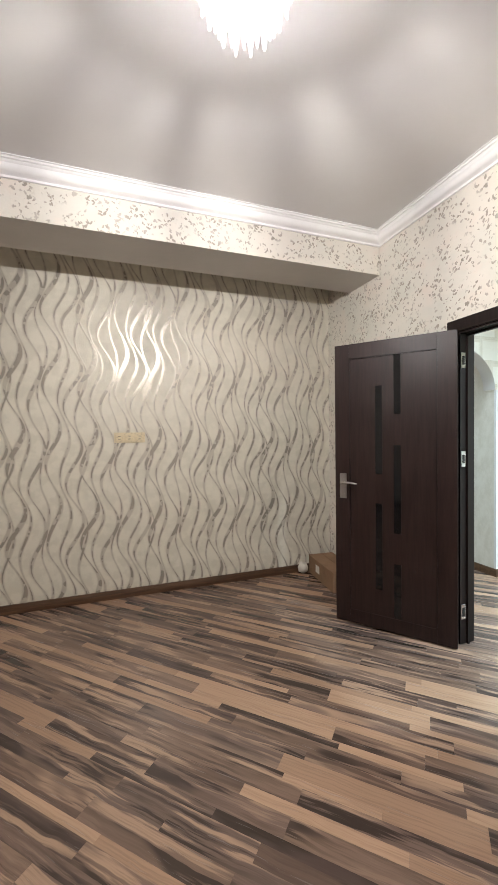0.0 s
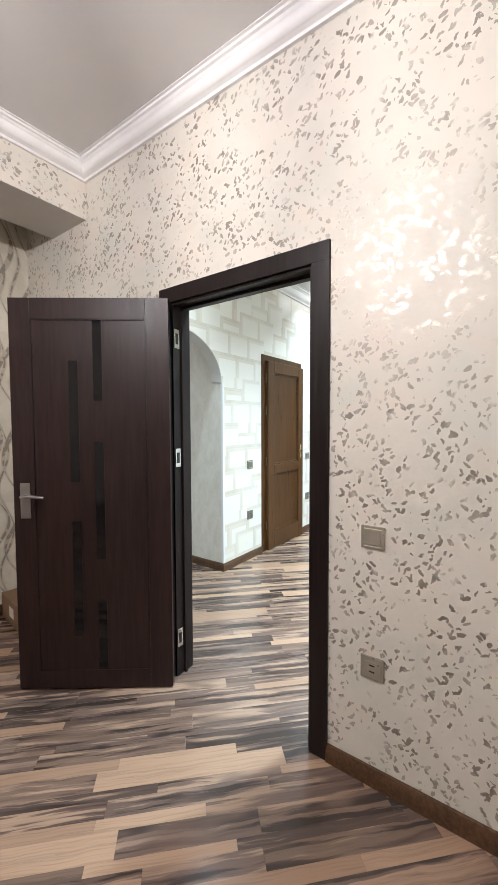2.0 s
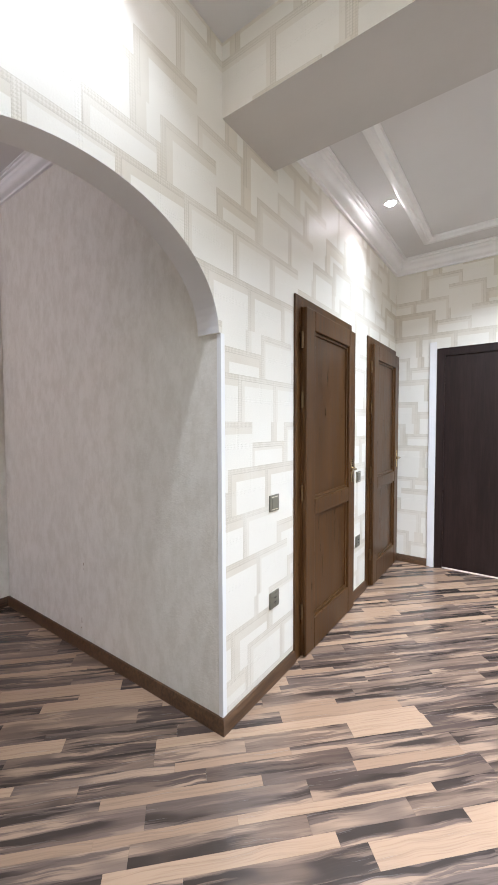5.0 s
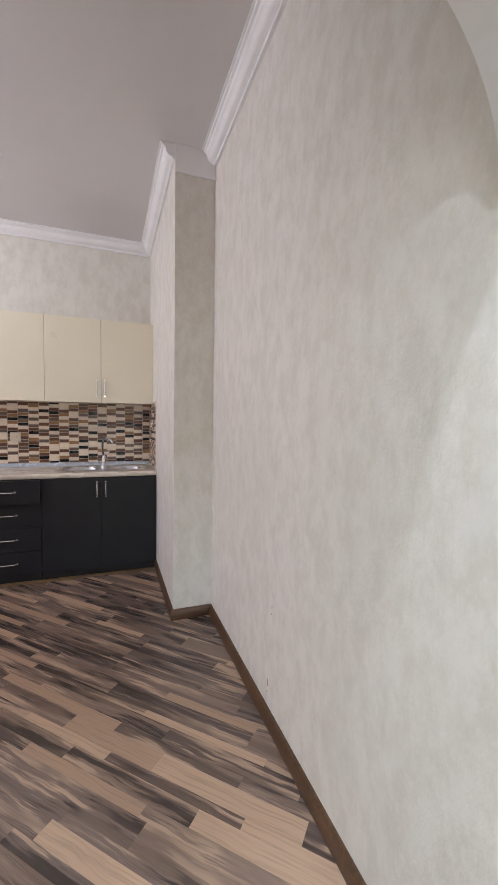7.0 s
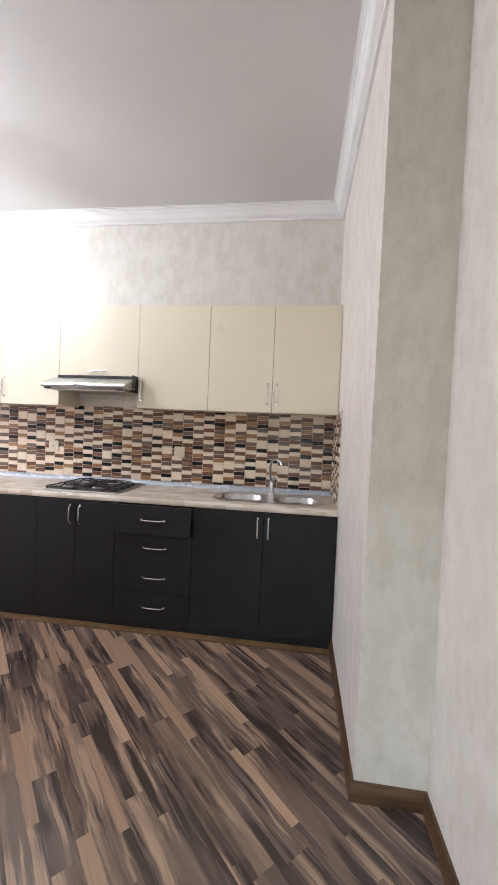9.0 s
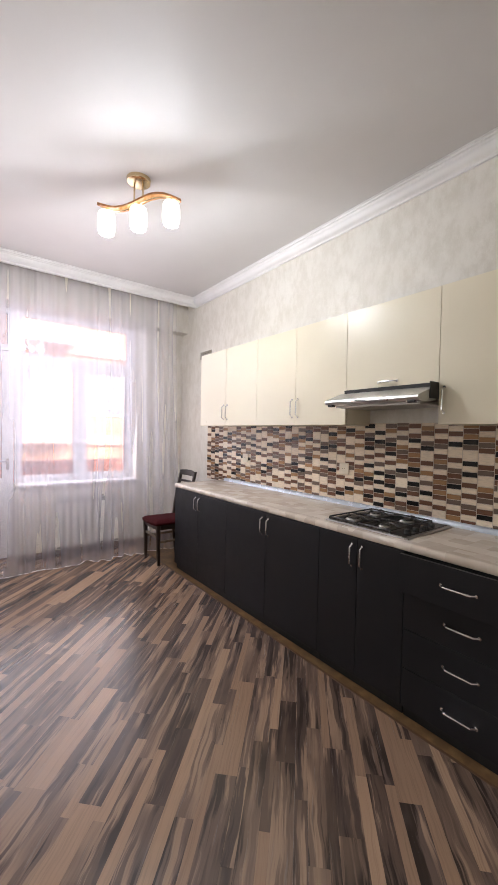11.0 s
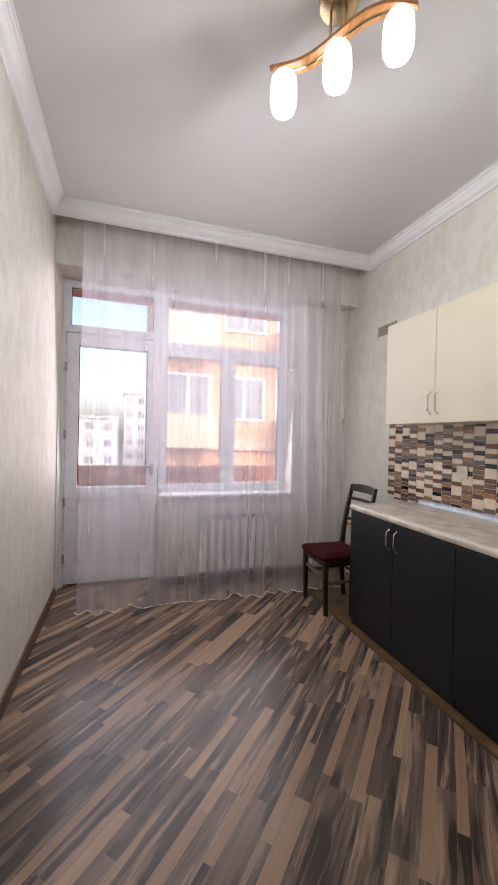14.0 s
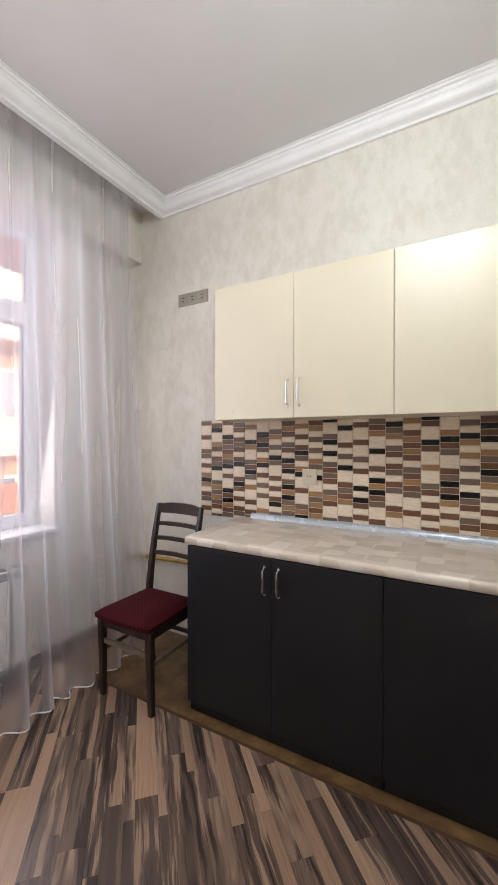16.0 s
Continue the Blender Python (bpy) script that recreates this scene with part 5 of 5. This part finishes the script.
for sx in (-1, 1):
    part("leg", bar([((sx * (HW + 0.004), 0.008, 0.0), 0.85), ((sx * HW, 0.004, 0.2), 0.95), ((sx * HW, 0.0, 0.36), 1.1), ((sx * HW, 0.0, 0.43), 1.15)], 0.036, 0.036), CHAIR_WOOD, ch)
    part("back_post", bar([((sx * 0.162, 0.375, -0.008), 0.9), ((sx * 0.162, 0.345, 0.25), 1.05), ((sx * 0.162, 0.345, 0.46), 1.1), ((sx * 0.163, 0.365, 0.62), 1.0), ((sx * 0.165, 0.40, 0.80), 0.95), ((sx * 0.166, 0.44, 0.975), 0.8)], 0.030, 0.038), CHAIR_WOOD, ch)
    part("apron", block(sx * HW - 0.009, sx * HW + 0.009, 0.015, 0.335, 0.375, 0.428, bevel=0.003), CHAIR_WOOD, ch)
    part("stretcher", block(sx * (HW - 0.002) - 0.008, sx * (HW - 0.002) + 0.008, 0.015, 0.335, 0.235, 0.258, bevel=0.003), CHAIR_WORN, ch, "worn grey-brown stretcher")
part("apron", block(-HW + 0.016, HW - 0.016, -0.010, 0.010, 0.375, 0.428, bevel=0.003), CHAIR_WOOD, ch)
part("apron", block(-0.148, 0.148, 0.335, 0.355, 0.375, 0.428, bevel=0.003), CHAIR_WOOD, ch)
part("stretcher", block(-HW + 0.016, HW - 0.016, -0.006, 0.012, 0.285, 0.310, bevel=0.003), CHAIR_WORN, ch, "worn grey-brown stretcher")
part("stretcher", block(-0.148, 0.148, 0.345, 0.360, 0.25, 0.272, bevel=0.003), CHAIR_WOOD, ch)


def slat(z, h, y, crown=0.0):
    bm = bmesh.new()
    n = 14
    a, b = [], []
    for k in range(n + 1):
        s = k / n * 2 - 1
        x, yy = s * 0.152, y + 0.022 * (1 - s * s)
        zt = z + h / 2 + crown * (1 - s ** 4)
        a.append([bm.verts.new((x, yy - 0.008, z - h / 2)), bm.verts.new((x, yy + 0.008, z - h / 2)), bm.verts.new((x, yy + 0.008, zt)), bm.verts.new((x, yy - 0.008, zt))])
    for p, q in zip(a, a[1:]):
        for j in range(4):
            bm.faces.new((p[j], p[(j + 1) % 4], q[(j + 1) % 4], q[j]))
    bm.faces.new(a[0][::-1])
    bm.faces.new(a[-1])
    return bm


part("top_rail", slat(0.945, 0.052, 0.430, 0.014), CHAIR_WOOD, ch, "", True)
for z, y in ((0.855, 0.412), (0.768, 0.393), (0.680, 0.376)):
    part("back_slat", slat(z, 0.024, y), CHAIR_WOOD, ch, "", True)

pipe = thing("gas_pipe", "yellow painted gas pipe along the wall", "pipe")
part("run", tube(bmesh.new(), [(-0.40, 6.85, 0.545), (-1.30, 6.85, 0.515), (-1.42, 6.85, 0.505), (-1.45, 6.845, 0.495), (-1.50, 6.83, 0.49)], 0.013, 12), YELLOW_PIPE, pipe, "", True)
part("clip", tube(bmesh.new(), [(-1.10, 6.875, 0.53), (-1.10, 6.833, 0.523), (-1.09, 6.833, 0.523), (-1.09, 6.875, 0.53)], 0.003, 6), SATIN, pipe)

bx = thing("cardboard_box", "brown cardboard box with a paper label behind the door", "box", Matrix.Translation((2.375, 3.66, 0)) @ Matrix.Rotation(radians(-6), 4, "Z"))
part("carton", block(-0.13, 0.12, -0.27, 0.27, 0, 0.17, bevel=0.003), CARD, bx)
part("flap", block(-0.132, 0.0, -0.272, 0.272, 0.170, 0.174), CARD, bx)
part("flap", block(0.002, 0.122, -0.272, 0.272, 0.170, 0.175), CARD, bx)
part("label", block(-0.1325, -0.1305, 0.02, 0.10, 0.06, 0.13), PAPER, bx, "white paper label")
rag = bmesh.new()
bmesh.ops.create_icosphere(rag, subdivisions=3, radius=0.05, matrix=Matrix.Translation((2.20, 3.93, 0.05)))
for v in rag.verts:
    v.co += Vector((0.6, 0.6, 1.2)) * (noise.noise(v.co * 28) * 0.018)
    v.co.z = max(0.001, v.co.z)
tagged(finish("crumpled_paper", rag, PAPER, True), "crumpled pale paper lying beside the box", "paper")

# ---- floor finishes ----
structure("floor_old_strip", block(-1.5, COLUMN_X, 6.243, BACK_Y, -0.0078, -0.004), OLD_FLOOR, "old ochre floor strip beside the worktop units", "floor")
structure("trim_floor_edge", block(-1.5, COLUMN_X, 6.228, 6.243, -0.006, 0.003, bevel=0.001), SKIRTING, "brown edge strip of the laminate", "trim")

# laminate strips laid at 45 degrees
rng = random.Random(7)
FX0, FX1, FY0, FY1 = -2.2, 6.6, -1.65, 6.228
lam = tagged(new("floor_laminate"), "brown and grey strip laminate laid diagonally, satin", "floor", "", "structure")
S = math.sqrt(0.5)


def clip(poly, axis, limit, keep_low):
    out = []
    for p, q in zip(poly, poly[1:] + poly[:1]):
        pin, qin = ((p[axis] <= limit), (q[axis] <= limit)) if keep_low else ((p[axis] >= limit), (q[axis] >= limit))
        if pin:
            out.append(p)
        if pin != qin:
            f = (limit - p[axis]) / (q[axis] - p[axis])
            out.append((p[0] + f * (q[0] - p[0]), p[1] + f * (q[1] - p[1])))
    return out


def seen_floor(x, y):
    return not (x > 4.4 and y > 3.8) and not (x < -2.0 and y > 4.6)


strip_meshes = []
for material in (BOARD_ONE, NARROW_ONE):
    unit = bmesh.new()
    box(unit, -0.5, 0.5, -0.5, 0.5, -0.0075, 0.0)
    unit_me = bpy.data.meshes.new("laminate_strip")
    unit.to_mesh(unit_me)
    unit.free()
    unit_me.materials.append(material)
    strip_meshes.append(unit_me)
verts, faces, kinds, near = [], [], [], 0
widths = (0.072, 0.036, 0.092, 0.046, 0.068, 0.040, 0.084, 0.050)
c, row = (FX0 + FY0) * S - 0.1, 0
while c < (FX1 + FY1) * S + 0.1:
    w = widths[row % len(widths)]
    a = (FX0 - FY1) * S - rng.random() * 0.7
    while a < (FX1 - FY0) * S:
        length = rng.choice((0.38, 0.48, 0.60, 0.60, 0.75))
        corners = [((aa + cc) * S, (cc - aa) * S) for aa, cc in ((a + 2e-4, c + 2e-4), (a + length - 2e-4, c + 2e-4), (a + length - 2e-4, c + w - 2e-4), (a + 2e-4, c + w - 2e-4))]
        mx, my = (a + length / 2 + c + w / 2) * S, (c + w / 2 - a - length / 2) * S
        inside = all(FX0 < x < FX1 and FY0 < y < FY1 for x, y in corners)
        if inside and 0.75 < mx < 3.6 and 4.35 < my and near < 300:
            near += 1
            o = new("strip", strip_meshes[w < 0.06])
            o.parent = lam
            o.matrix_basis = Matrix.Translation((mx, my, 0)) @ Matrix.Rotation(radians(-45), 4, "Z") @ Matrix.Diagonal((length - 4e-4, w - 4e-4, 1, 1))
        else:
            poly = corners
            for axis, limit, low in ((0, FX0, False), (0, FX1, True), (1, FY0, False), (1, FY1, True)):
                poly = clip(poly, axis, limit, low) if poly else poly
            if len(poly) > 2 and seen_floor(mx, my):
                k, n = len(verts), len(poly)
                verts += [(x, y, 0.0) for x, y in poly] + [(x, y, -0.0075) for x, y in poly]
                faces.append(tuple(range(k, k + n)))
                kinds += [int(w < 0.06)] * (n + 1)
                faces += [(k + (j + 1) % n, k + j, k + n + j, k + n + (j + 1) % n) for j in range(n)]
        a += length
    c += w
    row += 1
far_me = bpy.data.meshes.new("far_strips")
far_me.from_pydata(verts, [], faces)
far_me.materials.append(BOARD_MANY)
far_me.materials.append(NARROW_MANY)
far_me.polygons.foreach_set("material_index", kinds)
far_ob = tagged(new("far_strips", far_me), "", "", "", "stuff")
far_ob.parent = lam

# mosaic backsplash
TILE_W, TILE_H, TILE_0, TILE_1 = 0.0862, 0.0318, 0.872, 1.513
bs = thing("backsplash", "mosaic backsplash of cream, brown and black oblong tiles", "backsplash", kind="structure")
part("grout", block(-0.797, COLUMN_X, BACK_Y - 0.004, BACK_Y - 0.0005, TILE_0, TILE_1), GROUT, bs)
part("grout", block(COLUMN_X - 0.004, COLUMN_X - 0.0005, 6.33, BACK_Y - 0.005, TILE_0 + 0.02, TILE_1), GROUT, bs)


def tile_mesh(w, h, d=0.0025):
    a, b, e = w / 2, h / 2, 0.0012
    v = [(-a, 0, -b), (a, 0, -b), (a, 0, b), (-a, 0, b), (-a, -d + e, -b), (a, -d + e, -b), (a, -d + e, b), (-a, -d + e, b),
         (-a + e, -d, -b + e), (a - e, -d, -b + e), (a - e, -d, b - e), (-a + e, -d, b - e)]
    f = [(0, 1, 5, 4), (1, 2, 6, 5), (2, 3, 7, 6), (3, 0, 4, 7), (4, 5, 9, 8), (5, 6, 10, 9), (6, 7, 11, 10), (7, 4, 8, 11), (8, 9, 10, 11)]
    return v, f


tile_meshes = {}
for rowspan in (1, 2):
    for tone, material in enumerate(TILES):
        me = bpy.data.meshes.new("tile")
        v, f = tile_mesh(TILE_W - 0.004, TILE_H * rowspan - 0.004)
        me.from_pydata(v, [], f)
        me.materials.append(material)
        tile_meshes[rowspan, tone] = me


def next_tone(last):
    """A tone for the next tile up, never the one below it."""
    tone = last
    while tone == last:
        tone = rng.choices(range(5), (38, 28, 15, 12, 9))[0]
    return tone


tones, tone = [], -1
tv, tf, count = [], [], 0
columns = int((COLUMN_X + 0.797) / TILE_W)
for ci in range(columns + 1):
    x = -0.797 + TILE_W * (ci + 0.5)
    tile_w = min(TILE_W, COLUMN_X - 0.006 - (x - TILE_W / 2))
    x -= (TILE_W - tile_w) / 2
    if tile_w < 0.012:
        break
    z = TILE_0 - (TILE_H / 2 if ci % 2 else 0)
    while z < TILE_1 - 0.006:
        tone = next_tone(tone)
        span = 2 if tone == 0 and rng.random() < 0.25 else 1
        z0, z1 = max(z, TILE_0), min(z + TILE_H * span, TILE_1)
        whole = z0 == z and z1 == z + TILE_H * span
        if whole and tile_w == TILE_W and ci < 16 and count < 300:
            count += 1
            o = new("tile", tile_meshes[span, tone])
            o.parent = bs
            o.location = (x, BACK_Y - 0.004, (z0 + z1) / 2)
        elif z1 - z0 > 0.008:
            v, f = tile_mesh(tile_w - 0.004, z1 - z0 - 0.004)
            k = len(tv)
            tv += [(p[0] + x, p[1] + BACK_Y - 0.004, p[2] + (z0 + z1) / 2) for p in v]
            tf += [tuple(k + j for j in q) for q in f]
            tones += [tone] * len(f)
        z += TILE_H * span
for ci in range(6):
    y = BACK_Y - 0.008 - TILE_W * (ci + 0.5)
    for r in range(19):
        tone = next_tone(tone)
        v, f = tile_mesh(TILE_W - 0.004, TILE_H - 0.004)
        k = len(tv)
        tv += [(COLUMN_X - 0.004 + p[1], y - p[0], TILE_0 + 0.022 + TILE_H * (r + 0.5) + p[2]) for p in v]
        tf += [tuple(k + j for j in q) for q in f]
        tones += [tone] * len(f)
me = bpy.data.meshes.new("far_tiles")
me.from_pydata(tv, [], tf)
for material in TILES:
    me.materials.append(material)
me.polygons.foreach_set("material_index", tones)
ft = tagged(new("far_tiles", me), "", "", "", "stuff")
ft.parent = bs
